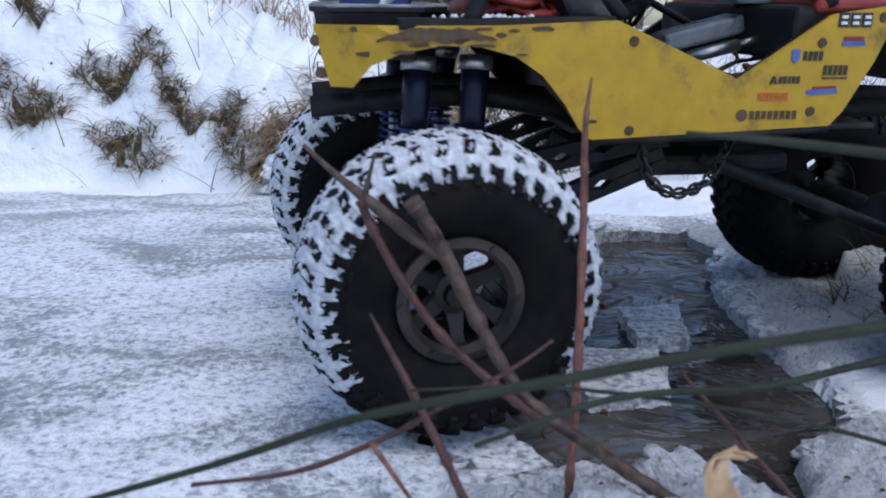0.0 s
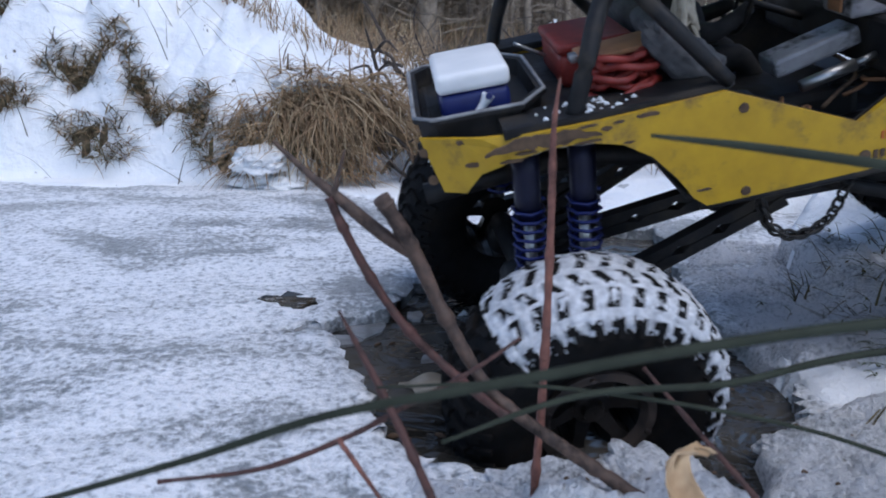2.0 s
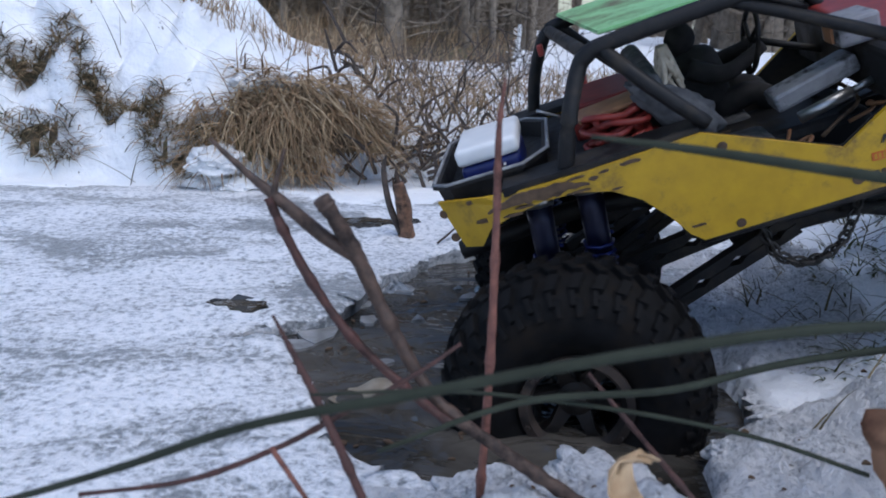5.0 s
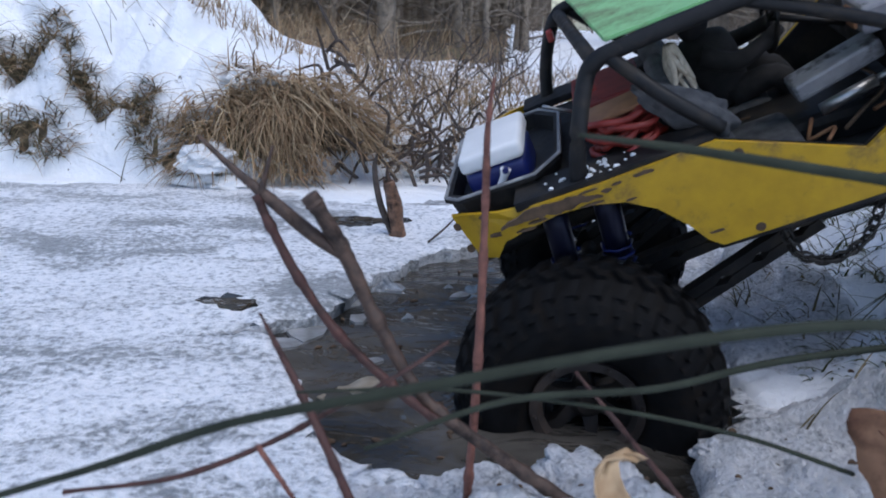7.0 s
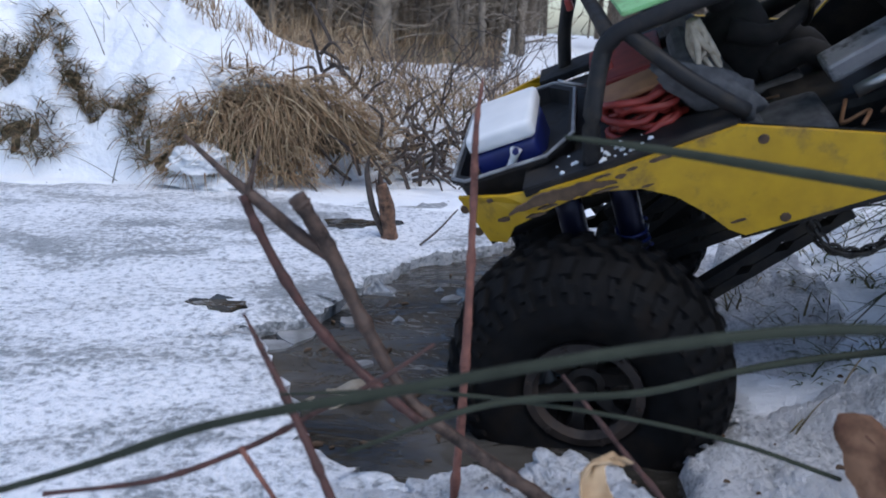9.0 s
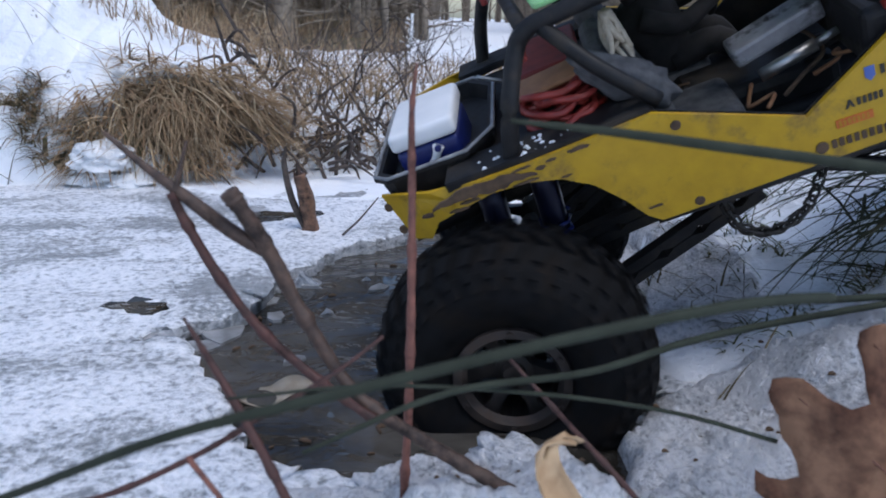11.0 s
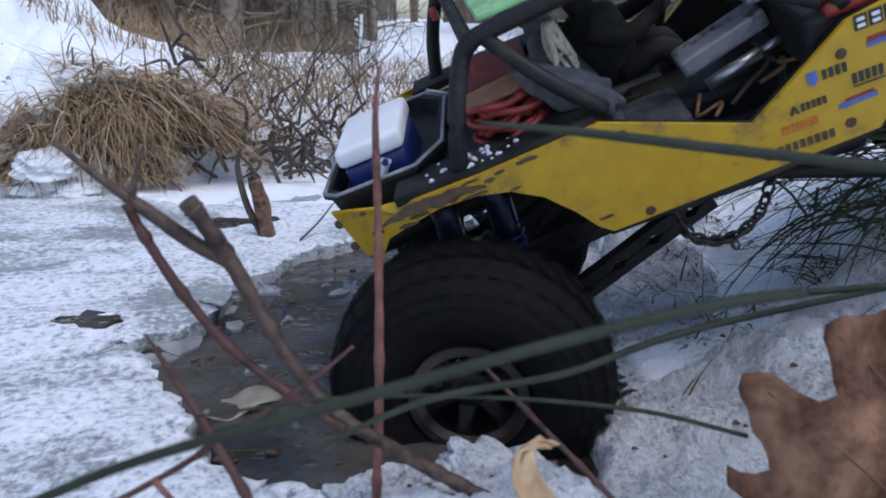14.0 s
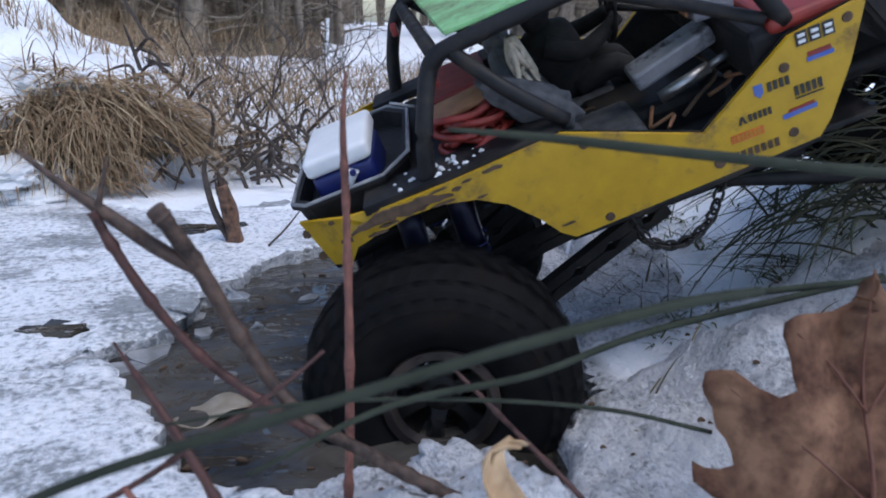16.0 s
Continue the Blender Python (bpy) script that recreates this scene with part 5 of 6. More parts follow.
def build_tray():
    """An open bin with cut corners on the deck."""
    def ring(k, z):
        x0, x1, y0, y1, c = -0.0265 - k, 0.034 + k, -0.064 - k, 0.034 + k, 0.013
        return [(x0, y0 + c * 0.6, z), (x0 + c * 0.6, y0, z), (x1 - c, y0, z), (x1, y0 + c * 1.4, z), (x1, y1 - c * 1.4, z), (x1 - c, y1, z), (x0 + c * 0.6, y1, z), (x0, y1 - c * 0.6, z)]
    bm = bmesh.new()
    loops = [[bm.verts.new(p) for p in ring(k, z)] for k, z in ((-0.003, 0.160), (0.000, 0.1810), (0.002, 0.1815), (0.002, 0.1835), (-0.002, 0.1835), (-0.004, 0.163))]
    for a, b in zip(loops, loops[1:]):
        for i in range(8):
            bm.faces.new((a[i], a[(i + 1) % 8], b[(i + 1) % 8], b[i]))
    bm.faces.new(loops[-1])
    bm.faces.new(loops[0][::-1])
    tray = part("tray", bm, BLACK, truck, "black plastic bin with a worn grey rim")
    pts = [(*p[:2], p[2], 0.0011) for p in ring(0.0012, 0.1838)]
    tube("rim", pts + [pts[0]], worn("grey_plastic", (0.32, 0.33, 0.34), (0.12, 0.12, 0.13), 90, 0.6), tray, "worn grey rim", 6, 1, False)


def build_cabin():
    part("seat", box_bm(0.112, 0.150, -0.052, -0.008, 0.140, 0.152, 0.005, 3), CLOTH, truck, "dusty grey bucket seat")
    bm = box_bm(-0.006, 0.006, -0.024, 0.024, 0.0, 0.062, 0.005, 3)
    bmesh.ops.rotate(bm, verts=bm.verts, matrix=Matrix.Rotation(radians(-24), 3, "Y"))
    bmesh.ops.translate(bm, verts=bm.verts, vec=(0.117, -0.030, 0.148))
    part("backrest", bm, CLOTH, truck, "dusty grey seat back")
    bm = box_bm(-0.006, 0.006, -0.024, 0.024, 0.0, 0.062, 0.005, 3)
    bmesh.ops.rotate(bm, verts=bm.verts, matrix=Matrix.Rotation(radians(-24), 3, "Y"))
    bmesh.ops.translate(bm, verts=bm.verts, vec=(0.117, 0.032, 0.148))
    part("backrest", bm, CLOTH, truck, "dusty grey seat back")
    part("seat", box_bm(0.112, 0.150, 0.010, 0.054, 0.140, 0.152, 0.005, 3), CLOTH, truck, "dusty grey bucket seat")
    # silver control box and pipe on the tunnel
    bm = box_bm(-0.022, 0.022, -0.010, 0.010, -0.005, 0.005, 0.002)
    bmesh.ops.rotate(bm, verts=bm.verts, matrix=Matrix.Rotation(radians(-14), 3, "Y"))
    bmesh.ops.translate(bm, verts=bm.verts, vec=(0.174, -0.024, 0.171))
    part("control_box", bm, SILVER, truck, "spotted silver box between the seats")
    tube("pipe", ((0.160, -0.046, 0.160, 0.0032), (0.186, -0.046, 0.166, 0.0032)), STEEL, truck, "bright metal pipe", 12, 2)
    tube("pipe", ((0.186, -0.046, 0.166, 0.0020), (0.196, -0.046, 0.169, 0.0020)), STEEL, truck, "bright metal pipe", 12, 2)
    part("lamp_box", box_bm(0.186, 0.206, -0.040, -0.012, 0.186, 0.200, 0.002), SILVER, truck, "scuffed grey box with a tan face")
    part("lamp_face", box_bm(0.1845, 0.1862, -0.032, -0.020, 0.188, 0.198, 0.0006), LEATHER, truck)
    ring = [(0.160 + 0.004 * math.sin(a), 0.030 + 0.018 * math.cos(a), 0.190 + 0.018 * math.sin(a), 0.0016) for a in np.linspace(0, 2 * math.pi, 25)]
    w = tube("steering_wheel", ring, BLACK, truck, "", 6, 1, False)
    for a in (0.5, 2.6, 4.7):
        tube("spoke", ((0.160, 0.030, 0.190, 0.0013), (0.160 + 0.004 * math.sin(a), 0.030 + 0.018 * math.cos(a), 0.190 + 0.018 * math.sin(a), 0.0013)), BLACK, w, "", 5, 1, False)
    tube("steering_column", ((0.160, 0.030, 0.190, 0.0022), (0.198, 0.030, 0.172, 0.0022)), BLACK, truck, "", 6, 2)
    rng = random.Random(2)
    for _ in range(7):
        p = Vector((rng.uniform(0.12, 0.19), rng.uniform(-0.07, 0.02), 0.150))
        pts = []
        for k in range(5):
            pts.append((*p, 0.0011))
            p = p + Vector((rng.uniform(-.012, .014), rng.uniform(-.012, .012), rng.uniform(-.004, .007)))
        tube("cable", pts, (DARKCLOTH, LEATHER, MUD)[_ % 3], truck, "", 5, 4)


def chain(points, count, mat):
    """Hanging chain of round links."""
    line = curve_points([(*p, 0) for p in points], 12)
    made = []
    for i in range(count):
        u = i / (count - 1) * (len(line) - 1.001)
        a = line[int(u)] * (1 - u % 1) + line[int(u) + 1] * (u % 1)
        d = Vector((line[int(u) + 1] - line[int(u)])[:3]).normalized()
        side = d.cross(Vector((0, 1, 0)) if i % 2 else Vector((0.3, 0.2, 1))).normalized()
        pts = [tuple(Vector(a[:3]) + d * 0.0040 * math.cos(w) + side * 0.0024 * math.sin(w)) + (0.0009,) for w in np.linspace(0, 2 * math.pi, 11)]
        made.append(tube_data(pts, 5, 1, False))
    v, f = joined(made)
    return put("chain", mesh_of("chain", v, f, mat, True), truck, "dark steel chain hanging under the sill")


CROWN = ((0.0, 0.0672), (0.010, 0.0666), (0.018, 0.0646), (0.0245, 0.0605), (0.0290, 0.0540), (0.0302, 0.0470), (0.0285, 0.0395), (0.0245, 0.0325), (0.0205, 0.0275))


def crown(u):
    """The tyre's rounded section: u from 0 at mid tread to 8 at the bead; gives width and radius."""
    return float(np.interp(u, range(9), [c[0] for c in CROWN])), float(np.interp(u, range(9), [c[1] for c in CROWN]))


def tyre_mesh():
    prof = [(r, -y) for y, r in CROWN[::-1]] + [(r, y) for y, r in CROWN[1:]] + [(0.0255, 0.018), (0.0255, -0.018)]
    bm = revolve_bm(prof, 72)
    bmesh.ops.recalc_face_normals(bm, faces=bm.faces)
    me = bpy.data.meshes.new("casing")
    bm.to_mesh(me)
    bm.free()
    me.materials.append(RUBBER)
    me.polygons.foreach_set("use_smooth", [True] * len(me.polygons))
    return me


def lug_mesh(s, u0, u1, high, half, skew):
    """One tread block at the top of the tyre, on side s, from u0 to u1 over the crown."""
    vs = []
    for up, sh in ((-0.001, 1.0), (high, 0.8)):
        for u, da in ((u0, -half), (u1, -half), (u1, half), (u0, half)):
            um = (u0 + u1) / 2 + (u - (u0 + u1) / 2) * sh
            (y, r), (y2, r2) = crown(um), crown(um + 0.05)
            k = math.hypot(r - r2, y2 - y)
            w = da * sh + skew * (um - u0) / (u1 - u0)
            rr, yy = r + up * (y2 - y) / k, y + up * (r - r2) / k
            vs.append((rr * math.sin(w), s * yy, rr * math.cos(w)))
    q = ((0, 1, 2, 3), (4, 7, 6, 5), (0, 4, 5, 1), (1, 5, 6, 2), (2, 6, 7, 3), (3, 7, 4, 0))
    return mesh_of("tread_lug", vs, [f if s > 0 else f[::-1] for f in q], RUBBER)


LUGS = [(s, off, [lug_mesh(s, 0.1, 1.15, 0.0034, 0.040, 0.08), lug_mesh(s, 1.35, 2.75, 0.0036, 0.047, -0.05), lug_mesh(s, 2.2, 3.7, 0.0026, 0.027, 0.02), lug_mesh(s, 3.0, 4.3, 0.0022, 0.034, 0.0)])
        for s, off in ((-1, 0.0), (1, math.pi / 36))]


def rim_parts(s):
    """Wheel disc with six openings, a bead ring and bolts; s is the outer side."""
    out = []
    barrel = revolve_bm([(0.0275, -0.019), (0.0275, 0.019), (0.0255, 0.019), (0.0255, -0.019)], 48)
    out.append(("barrel", barrel, RIM_DARK))
    out.append(("bead_ring", revolve_bm([(0.0285, s * 0.0205), (0.0287, s * 0.0245), (0.0245, s * 0.0250), (0.0222, s * 0.0205)], 48), RIM))
    bm = bmesh.new()
    for k in range(6):
        a = 2 * math.pi * k / 6
        u, v = Vector((math.sin(a), 0, math.cos(a))), Vector((math.cos(a), 0, -math.sin(a)))
        ring0 = [bm.verts.new(u * 0.008 + v * q * 0.0042 + Vector((0, s * y, 0))) for q, y in ((-1, 0.013), (1, 0.013), (1, 0.007), (-1, 0.007))]
        ring1 = [bm.verts.new(u * 0.018 + v * q * 0.0028 + Vector((0, s * y, 0))) for q, y in ((-1, 0.0175), (1, 0.0175), (1, 0.010), (-1, 0.010))]
        ring2 = [bm.verts.new(u * 0.0260 + v * q * 0.0052 + Vector((0, s * y, 0))) for q, y in ((-1, 0.0190), (1, 0.0190), (1, 0.012), (-1, 0.012))]
        for A, B in ((ring0, ring1), (ring1, ring2)):
            for q in range(4):
                bm.faces.new((A[q], A[(q + 1) % 4], B[(q + 1) % 4], B[q]))
    out.append(("spokes", bm, RIM_DARK))
    hub = revolve_bm([(0.0005, s * 0.004), (0.0005, s * 0.0185), (0.005, s * 0.0185), (0.006, s * 0.0150), (0.0095, s * 0.0140), (0.010, s * 0.004)], 24)
    out.append(("hub", hub, RIM_DARK))
    for k in range(6):
        a = 2 * math.pi * (k + 0.5) / 6
        bm = bmesh.new()
        bmesh.ops.create_cone(bm, cap_ends=True, segments=6, radius1=0.0016, radius2=0.0014, depth=0.002)
        bmesh.ops.rotate(bm, verts=bm.verts, matrix=Matrix.Rotation(radians(90), 3, "X"))
        bmesh.ops.translate(bm, verts=bm.verts, vec=(0.0266 * math.sin(a), s * 0.0255, 0.0266 * math.cos(a)))
        out.append(("bolt", bm, RIM))
    return out


def build_wheel(s, tyre):
    w = new("wheel")
    w.parent = truck
    put("tyre", tyre, w, "black lugged off-road tyre, wet and muddy")
    for name, bm, mat in rim_parts(s):
        smooth(part(name, bm, mat, w))
    for _, off, kinds in LUGS:
        for i in range(36):
            for k, shift in enumerate((0.0, 0.082, 0.015, 0.082)):
                lug = put("tread_lug", kinds[k], w)
                lug.matrix_basis = Matrix.Rotation(2 * math.pi * i / 36 + off + shift, 4, "Y")
    return w


def axle_mesh():
    a = tube_data(((0, -0.085, 0, 0.0075), (0, -0.03, 0, 0.0075), (0, 0.03, 0, 0.0075), (0, 0.085, 0, 0.0075)), 12, 3)
    b = tube_data(((-0.018, 0.0, 0, 0.006), (-0.013, 0.0, 0, 0.017), (0.013, 0.0, 0, 0.019), (0.020, 0.0, 0, 0.012), (0.034, 0.0, 0.004, 0.009)), 16, 3)
    c = [tube_data(((0, s * 0.088, -0.010, 0.012), (0, s * 0.076, -0.010, 0.012)), 12, 2) for s in (-1, 1)]
    v, f = joined([a, b] + c)
    return mesh_of("axle", v, f, BLACK, True)


build_body()
build_decals()
build_cage()
build_tray()
build_cabin()
chain([(0.126, -0.078, 0.120), (0.131, -0.080, 0.105), (0.145, -0.080, 0.098), (0.162, -0.076, 0.103), (0.176, -0.068, 0.121)], 18, CHAIN)
TYRE = tyre_mesh()
wheel_rear_near, wheel_rear_far = build_wheel(-1, TYRE), build_wheel(1, TYRE)
wheel_front_near, wheel_front_far = build_wheel(-1, TYRE), build_wheel(1, TYRE)
AXLE = axle_mesh()
axle_rear, axle_front = put("axle", AXLE, truck), put("axle", AXLE, truck)


# ---- what rides on the truck ----
def build_cooler():
    c = new("cooler")
    smooth(part("body", box_bm(-0.0165, 0.0165, -0.0235, 0.0235, 0.0, 0.0225, 0.003, 3), BLUE, c, "dark blue body"))
    bm = box_bm(-0.0174, 0.0174, -0.0245, 0.0245, 0.0227, 0.0325, 0.0030, 4)
    smooth(part("lid", bm, WHITE, c, "white domed lid"))
    smooth(part("base", box_bm(-0.0160, 0.0160, -0.0230, 0.0230, -0.002, 0.003, 0.001), WHITE, c))
    for s in (-1, 1):
        h = tube("handle", ((0.006, s * 0.0257, 0.0205, 0.0031), (0.003, s * 0.0257, 0.016, 0.0020), (-0.003, s * 0.0257, 0.009, 0.0020), (-0.008, s * 0.0257, 0.003, 0.0020)), WHITE, c, "white carrying handle", 10)
        bm = bmesh.new()
        bmesh.ops.create_cone(bm, cap_ends=True, segments=14, radius1=0.0016, radius2=0.0016, depth=0.002)
        bmesh.ops.rotate(bm, verts=bm.verts, matrix=Matrix.Rotation(radians(90), 3, "X"))
        bmesh.ops.translate(bm, verts=bm.verts, vec=(0.006, s * 0.0285, 0.0205))
        part("pivot", bm, BLUE, h)
    return tagged(c, "toy-size blue and white picnic cooler in the bin", "cooler")


def build_driver():
    """A small seated figure in plain shapes."""
    ds = [tube_data(((0, 0, 0.0, 0.014), (-0.003, 0, 0.018, 0.017), (-0.008, 0, 0.034, 0.018), (-0.010, 0, 0.041, 0.009)), 12, 4),
          tube_data(((-0.010, 0, 0.040, 0.005), (-0.009, 0, 0.045, 0.008), (-0.008, 0, 0.051, 0.009), (-0.008, 0, 0.058, 0.005)), 12, 4)]
    for s in (-1, 1):
        ds.append(tube_data(((-0.009, s * 0.017, 0.034, 0.0065), (0.008, s * 0.020, 0.026, 0.0055), (0.024, s * 0.014, 0.029, 0.0045), (0.034, s * 0.010, 0.033, 0.0040)), 8, 4))
        ds.append(tube_data(((0.002, s * 0.009, 0.004, 0.008), (0.026, s * 0.012, 0.008, 0.007), (0.038, s * 0.012, -0.010, 0.006)), 8, 4))
    v, f = joined(ds)
    return tagged(new("driver_figure", mesh_of("driver_figure", v, f, DARKCLOTH, True)), "small dark plastic driver figure holding the wheel", "figure")


def build_load():
    box = new("red_case")
    smooth(part("body", box_bm(-0.018, 0.018, -0.026, 0.026, 0.0, 0.017, 0.003, 3), RED, box))
    part("lid", box_bm(-0.019, 0.019, -0.027, 0.027, 0.0172, 0.022, 0.0015), RED, box)
    tagged(box, "small dull red case behind the seats", "case")
    ds = []
    pts = [((0.015 + 0.004 * math.sin(2.3 * a)) * math.cos(a), (0.011 + 0.003 * math.sin(1.7 * a)) * math.sin(a), 0.003 + 0.00042 * a + 0.002 * math.sin(2.6 * a), 0.0019) for a in np.linspace(0, 14 * math.pi, 141)]
    ds.append(tube_data(pts, 6, 1, False))
    v, f = joined(ds)
    strap = tagged(new("tow_strap", mesh_of("tow_strap", v, f, RED, True)), "coil of red tow strap on the deck", "strap")
    board = new("leather_roll", None)
    smooth(part("flap", box_bm(-0.020, 0.020, -0.010, 0.010, -0.0014, 0.0014, 0.0012), LEATHER, board))
    smooth(part("buckle", box_bm(-0.0235, -0.0195, -0.003, 0.003, -0.002, 0.002, 0.0008), STEEL, board))
    tagged(board, "tan leather roll lying on a coiled strap", "leather roll")
    cord = tagged(new("cord_bundle"), "pale bundle of cord hanging from the cage", "cord")
    pale = worn("pale_cord", (0.55, 0.48, 0.37), (0.32, 0.27, 0.20), 200, 0.9)
    for k in range(12):
        tube("strand", [(0.0015 * math.cos(k), 0.002 * math.sin(k), 0.0, 0.0016), (0.004 * math.cos(k * 1.7), 0.005 * math.sin(k * 1.7), -0.010, 0.0016), (0.0065 * math.cos(k * 2.3), 0.007 * math.sin(k * 2.3), -0.020 - 0.002 * (k % 3), 0.0012)], pale, cord, "", 5, 3)
    bm = bmesh.new()
    bmesh.ops.create_icosphere(bm, subdivisions=4, radius=1.0)
    for v in bm.verts:
        d = v.co.normalized()
        fold = 1 + 0.22 * noise.noise(d * 2.2) + 0.10 * math.sin(d.x * 9 + 3 * noise.noise(d * 3)) + 0.05 * noise.noise(d * 9)
        v.co = Vector((d.x * 0.026, d.y * 0.008, d.z * 0.0095 * (1 + 0.35 * d.x))) * fold
    rag = tagged(smooth(part("rag", bm, CLOTH), 80), "crumpled dusty grey rag behind the seat", "rag")
    rod = tagged(tube("chrome_rod", ((-0.008, 0, 0, 0.0011), (0.0, 0, 0, 0.0011), (0.010, 0, 0, 0.0011)), STEEL, None, "", 10, 2), "short bright metal rod on the deck", "rod")
    return box, strap, board, cord, rag, rod


def build_crumbs():
    rng = random.Random(17)
    ds = []
    for _ in range(34):
        x, y, r = rng.gauss(0.050, 0.010), rng.uniform(-0.082, -0.064), rng.uniform(0.0004, 0.0013)
        ds.append(tube_data(((x - r, y, 0, r * 0.3), (x, y + r * .3, r * 0.5, r), (x + r, y, 0, r * 0.4)), 6, 2))
    v, f = joined(ds)
    return tagged(new("snow_crumbs", mesh_of("snow_crumbs", v, f, SNOW, True)), "crumbs of snow on the edge of the deck", "snow", kind="stuff")


crumbs = build_crumbs()
cooler, driver = build_cooler(), build_driver()
red_case, strap, leather, cord, rag, rod = build_load()
# ---- snow on the tyre, floes of broken ice ----
CAKED = worn("caked_snow", (0.72, 0.74, 0.78), (0.36, 0.38, 0.42), 230, 0.75, 0, 0.8, 0.002, (0.22, 0.22, 0.24), 0.66)
def crust_mesh(a0, a1, seed):
    """Snow caked over a stretch of tread, uneven, with lugs showing through."""
    vs, fs = [], []
    na, ny = 34, 44
    for i in range(na + 1):
        w = radians(a0 + (a1 - a0) * i / na)
        for k in range(ny + 1):
            u = -1 + 2 * k / ny
            y, r = crown(abs(u) * 4.6)
            y2, r2 = crown(abs(u) * 4.6 + 0.05)
            k2 = math.hypot(r - r2, y2 - y)
            edge = ease(0.55, 1.0, abs(u))
            up = 0.0029 - 0.0042 * edge + 0.0012 * wob(w * 9, u * 4.2, 2.2, 3) + 0.0018 * wob(w * 30, u * 16, 2, 8)
            yy, rr = y + up * (r - r2) / k2, r + up * (y2 - y) / k2
            vs.append((rr * math.sin(w), math.copysign(yy, u), rr * math.cos(w)))
    m = ny + 1
    for i in range(na):
        for k in range(ny):
            fs.append((i * m + k, i * m + k + 1, (i + 1) * m + k + 1, (i + 1) * m + k))
    return mesh_of("snow_crust", vs, fs, CAKED, True)


crusts = []
for _k in range(10):
    _a = -125 + _k * 25.0
    _ob = new("snow_crust", crust_mesh(_a, _a + 25.2, _k))
    tagged(_ob, "granular snow caked on the tyre's tread", "snow", "snow on the tyre")
    crusts.append((_ob, _a + 12.5, -1))
    _far = new("snow_crust", _ob.data)
    tagged(_far, "granular snow caked on the far tyre's tread", "snow", "snow on the tyre")
    crusts.append((_far, _a + 12.5, 1))


def snow_rows():
    """The caked snow turns with the wheel, comes off under water and sinks."""
    for ob, mid, side in crusts:
        rows, off = [], None
        for i in range(65):
            t = i * 0.25
            p = truck_at(t) @ wheel_at(t, side)
            if off is None and mid + along(SPIN, t)[0] > 150:
                off = (t, p)
            if off is None:
                rows.append((t, p))
            else:
                d = min(1.0, (t - off[0]) / 0.5)
                rows.append((t, Matrix.Translation((0, 0, -0.045 * d)) @ off[1]))
        walk(ob, rows)


def floe_mesh(points, seed):
    pts = ragged(points, 0.002, 0.006, seed)
    bm = bmesh.new()
    a = [bm.verts.new((x, y, 0.0005)) for x, y in pts]
    b = [bm.verts.new((x, y, -0.010)) for x, y in pts]
    bm.faces.new(a)
    bm.faces.new(b[::-1])
    for i in range(len(a)):
        j = (i + 1) % len(a)
        bm.faces.new((a[i], b[i], b[j], a[j]))
    bmesh.ops.triangulate(bm, faces=[f for f in bm.faces if len(f.verts) > 4])
    return bm


FLOES = ((((-0.072, 0.462), (-0.050, 0.455), (-0.034, 0.428), (0.0, 0.45), (-0.005, 0.49), (-0.033, 0.487)), 0.2, (14, -18)),
         (((-0.005, 0.492), (0.0, 0.452), (0.05, 0.47), (0.05, 0.56), (0.013, 0.568), (-0.003, 0.53)), 0.4, (-10, 16)),
         (((0.013, 0.572), (0.052, 0.562), (0.11, 0.57), (0.112, 0.648), (0.06, 0.637), (0.035, 0.60)), 1.3, (8, 20)),
         (((-0.030, 0.402), (-0.022, 0.382), (-0.017, 0.353), (0.012, 0.345), (0.02, 0.40), (0.0, 0.445), (-0.034, 0.424)), 0.3, (-12, 20)),
         (((0.087, 0.444), (0.131, 0.440), (0.124, 0.386), (0.077, 0.376), (0.070, 0.41)), 0.5, (10, 14)),
         # pale slab added in place of bright sky reflected on the water
         (((0.123, 0.514), (0.165, 0.520), (0.155, 0.458), (0.123, 0.458)), 0.9, (-10, -14)),
         (((-0.005, 0.327), (0.028, 0.303), (0.05, 0.31), (0.03, 0.345), (0.0, 0.345)), 0.0, (-8, 14)))
floes = []
for _k, (_p, _t, _tilt) in enumerate(FLOES):
    _c = (sum(q[0] for q in _p) / len(_p), sum(q[1] for q in _p) / len(_p))
    _ob = part("ice_floe", floe_mesh([(x - _c[0], y - _c[1]) for x, y in _p], 40 + _k), ICE)
    tagged(_ob, "snow-dusted slab of pond ice that breaks under the wheel; one imitates reflected sky", "ice floe", "broken ice floes")
    floes.append((_ob, _c, _t, _tilt))


def floe_rows():
    """The slabs crack, tip towards the wheel and go under."""
    for ob, c, t, (rx, ry) in floes:
        walk(ob, [(0, pose(c[0], c[1], 0)), (t + 0.05, pose(c[0], c[1], -0.001)), (t + 0.5, pose(c[0] + 0.004, c[1], -0.018, rx * 0.6, ry * 0.6)),
                  (t + 1.1, pose(c[0] + 0.006, c[1], -0.048, rx, ry)), (16, pose(c[0] + 0.006, c[1], -0.055, rx, ry))])
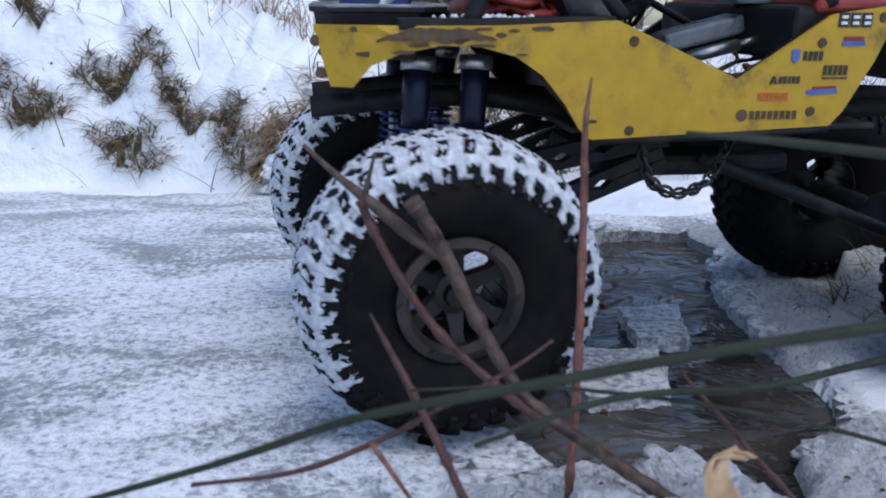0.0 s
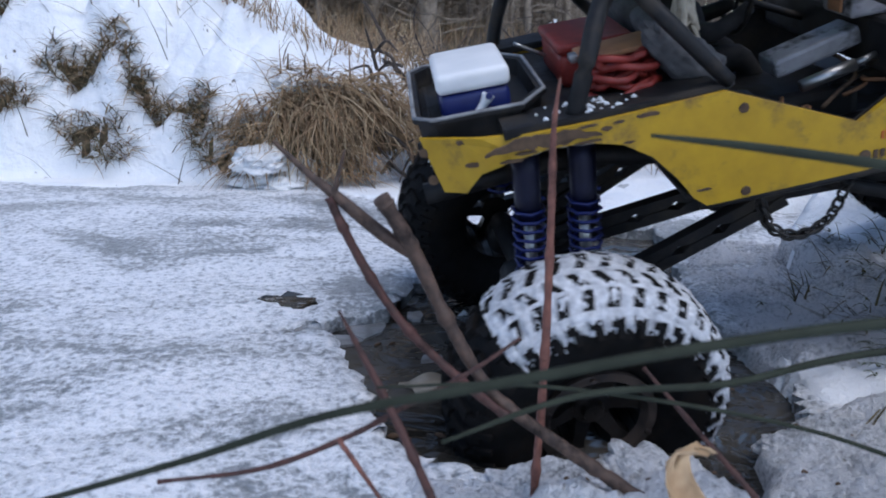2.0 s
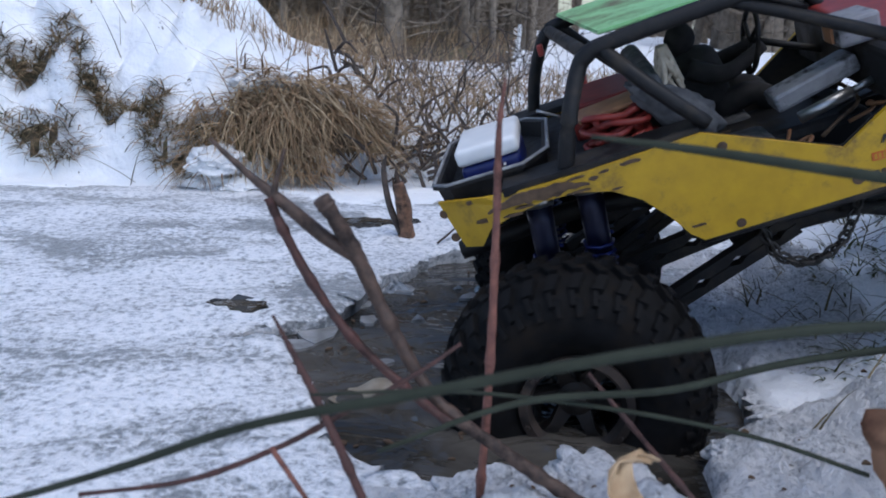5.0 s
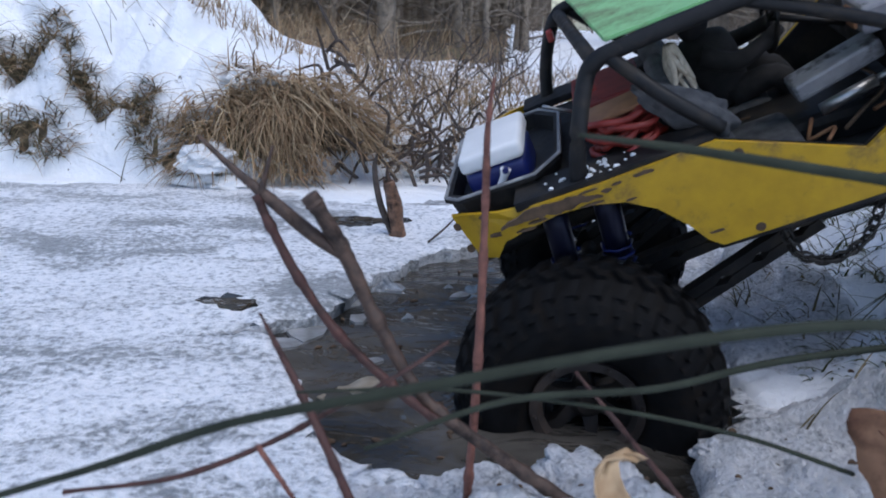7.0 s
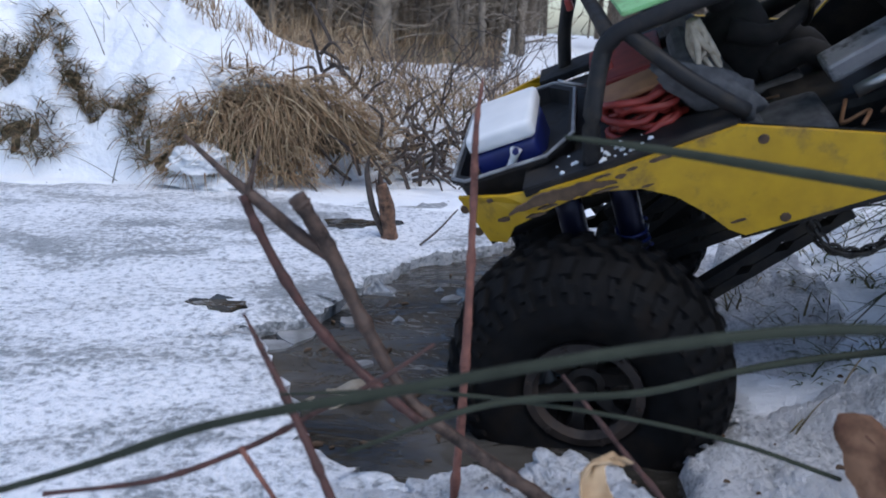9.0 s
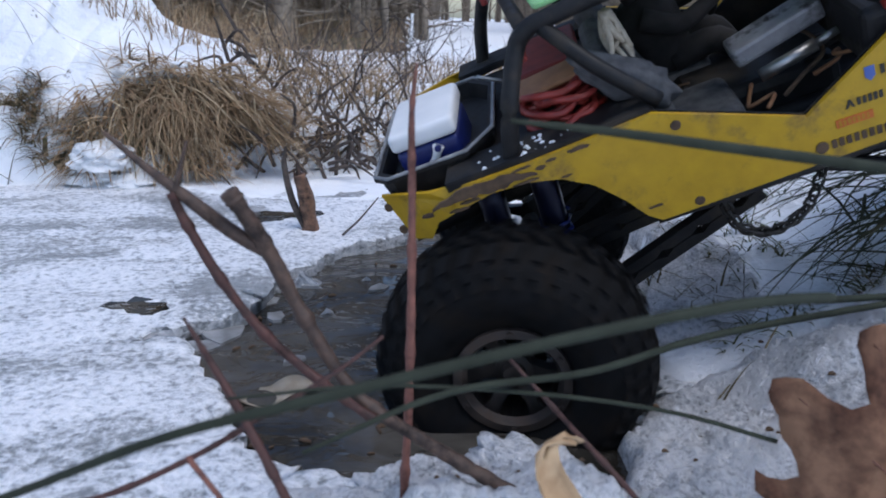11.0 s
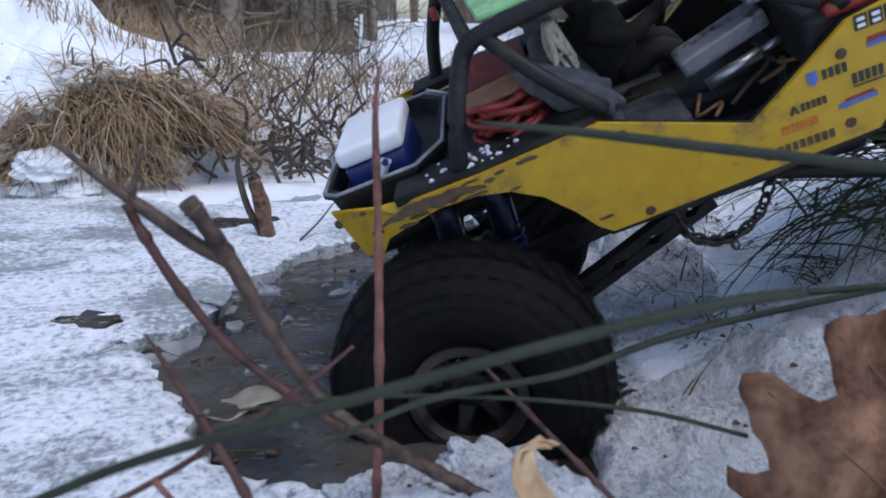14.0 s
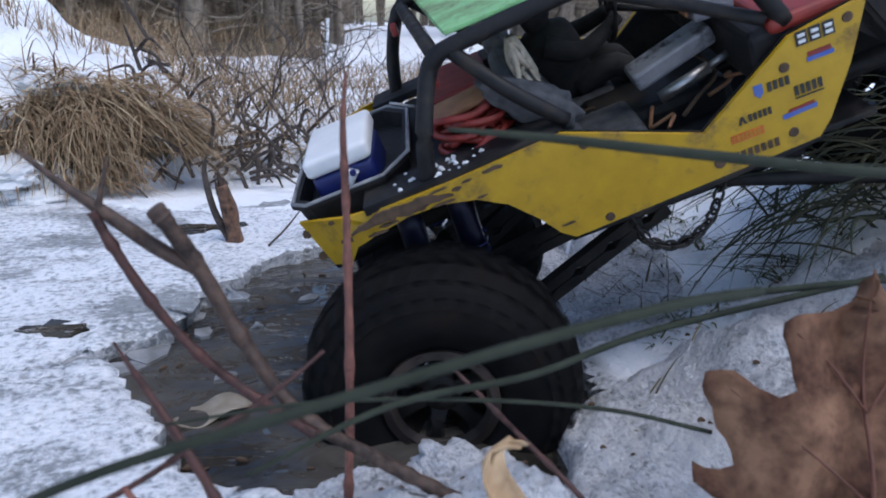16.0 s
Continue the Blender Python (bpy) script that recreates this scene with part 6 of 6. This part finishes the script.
# ---- what moves ----
NEAR_REAR = ((0, 0.0300, 0.0630), (0.5, 0.0389, 0.0530), (1, 0.0377, 0.0526), (1.5, 0.0346, 0.0445), (2, 0.0292, 0.0441), (2.5, 0.0235, 0.0530), (3, 0.0160, 0.0630), (3.5, 0.0170, 0.0680), (4, 0.0160, 0.0690), (6.5, 0.0170, 0.0710), (7, 0.0120, 0.0740), (7.5, 0.0090, 0.0800), (8, 0.0100, 0.0800), (9, 0.0090, 0.0800), (10, 0.0090, 0.0830), (12.5, 0.0080, 0.0830), (14.5, 0.0090, 0.0820), (16, 0.0100, 0.0820))
FAR_REAR = ((0, 0.008, 0.061), (0.5, 0.010, 0.060), (1, 0.011, 0.057), (2, 0.014, 0.056), (3, 0.016, 0.064), (4, 0.016, 0.062), (8, 0.015, 0.050), (16, 0.012, 0.050))
SPIN = ((0, 0), (0.5, 25), (1, 38), (1.5, 52), (2, 88), (2.5, 148), (3, 172), (3.5, 194), (4.0, 240), (6.5, 520), (7.5, 700), (10, 1080), (12.5, 1800), (16, 3270))


def along(rows, t):
    ts = [r[0] for r in rows]
    return [float(np.interp(t, ts, [r[k] for r in rows])) for k in range(1, len(rows[0]))]


def truck_at(t):
    x, y, z, roll, pitch, yaw = along(TRUCK, t)
    return pose(x, y, z, roll, -pitch, yaw)


def wheel_at(t, side):
    (xn, zn), (xf, zf), (a,) = along(NEAR_REAR, t), along(FAR_REAR, t), along(SPIN, t)
    x, z = (xn, zn) if side < 0 else (xf, zf)
    camber = math.degrees(math.atan2(zf - zn, 2 * TRACK))
    toe = math.degrees(math.atan2(xn - xf, 2 * TRACK))
    return pose(x, side * TRACK, z, camber, 0, toe) @ pose(0, 0, 0, 0, a, 0)


def motions():
    steps = [i * 0.125 for i in range(129)]
    main = [r[0] for r in TRUCK]
    walk(truck, [(t, truck_at(t)) for t in main])
    walk(wheel_rear_near, [(t, wheel_at(t, -1)) for t in steps])
    walk(wheel_rear_far, [(t, wheel_at(t, 1)) for t in steps])
    walk(wheel_front_near, [(t, pose(WB, -TRACK, 0.056, 0, 0, 0) @ pose(0, 0, 0, 0, along(SPIN, t)[0] * 0.8, 0)) for t in steps])
    walk(wheel_front_far, [(t, pose(WB, TRACK, 0.056, 0, 0, 0) @ pose(0, 0, 0, 0, along(SPIN, t)[0] * 0.8, 0)) for t in steps])
    rows = []
    for t in main:
        (xn, zn), (xf, zf) = along(NEAR_REAR, t), along(FAR_REAR, t)
        rows.append((t, pose((xn + xf) / 2, 0, (zn + zf) / 2, math.degrees(math.atan2(zf - zn, 2 * TRACK)), 0, math.degrees(math.atan2(xn - xf, 2 * TRACK)))))
    walk(axle_rear, rows)
    walk(axle_front, [(0, pose(WB, 0, 0.056)), (16, pose(WB, 0, 0.056))])
    for ob, local in ((cooler, pose(0.0020, -0.0310, 0.1680, 0, 0, 0)), (driver, pose(0.128, 0.030, 0.153)), (crumbs, pose(0, 0, 0.1795)), (red_case, pose(0.066, 0.000, 0.1745)),
                      (strap, pose(0.070, -0.052, 0.1745)), (leather, pose(0.072, -0.046, 0.1965, 4, -4, 0)), (cord, pose(0.1012, -0.052, 0.2185)), (rag, pose(0.098, -0.058, 0.190, 0, 44, 0)), (rod, pose(0.0365, 0.0, 0.1915, 0, 31, 0))):
        walk(ob, [(t, truck_at(t) @ local) for t in main])
    snow_rows()
    floe_rows()

motions()
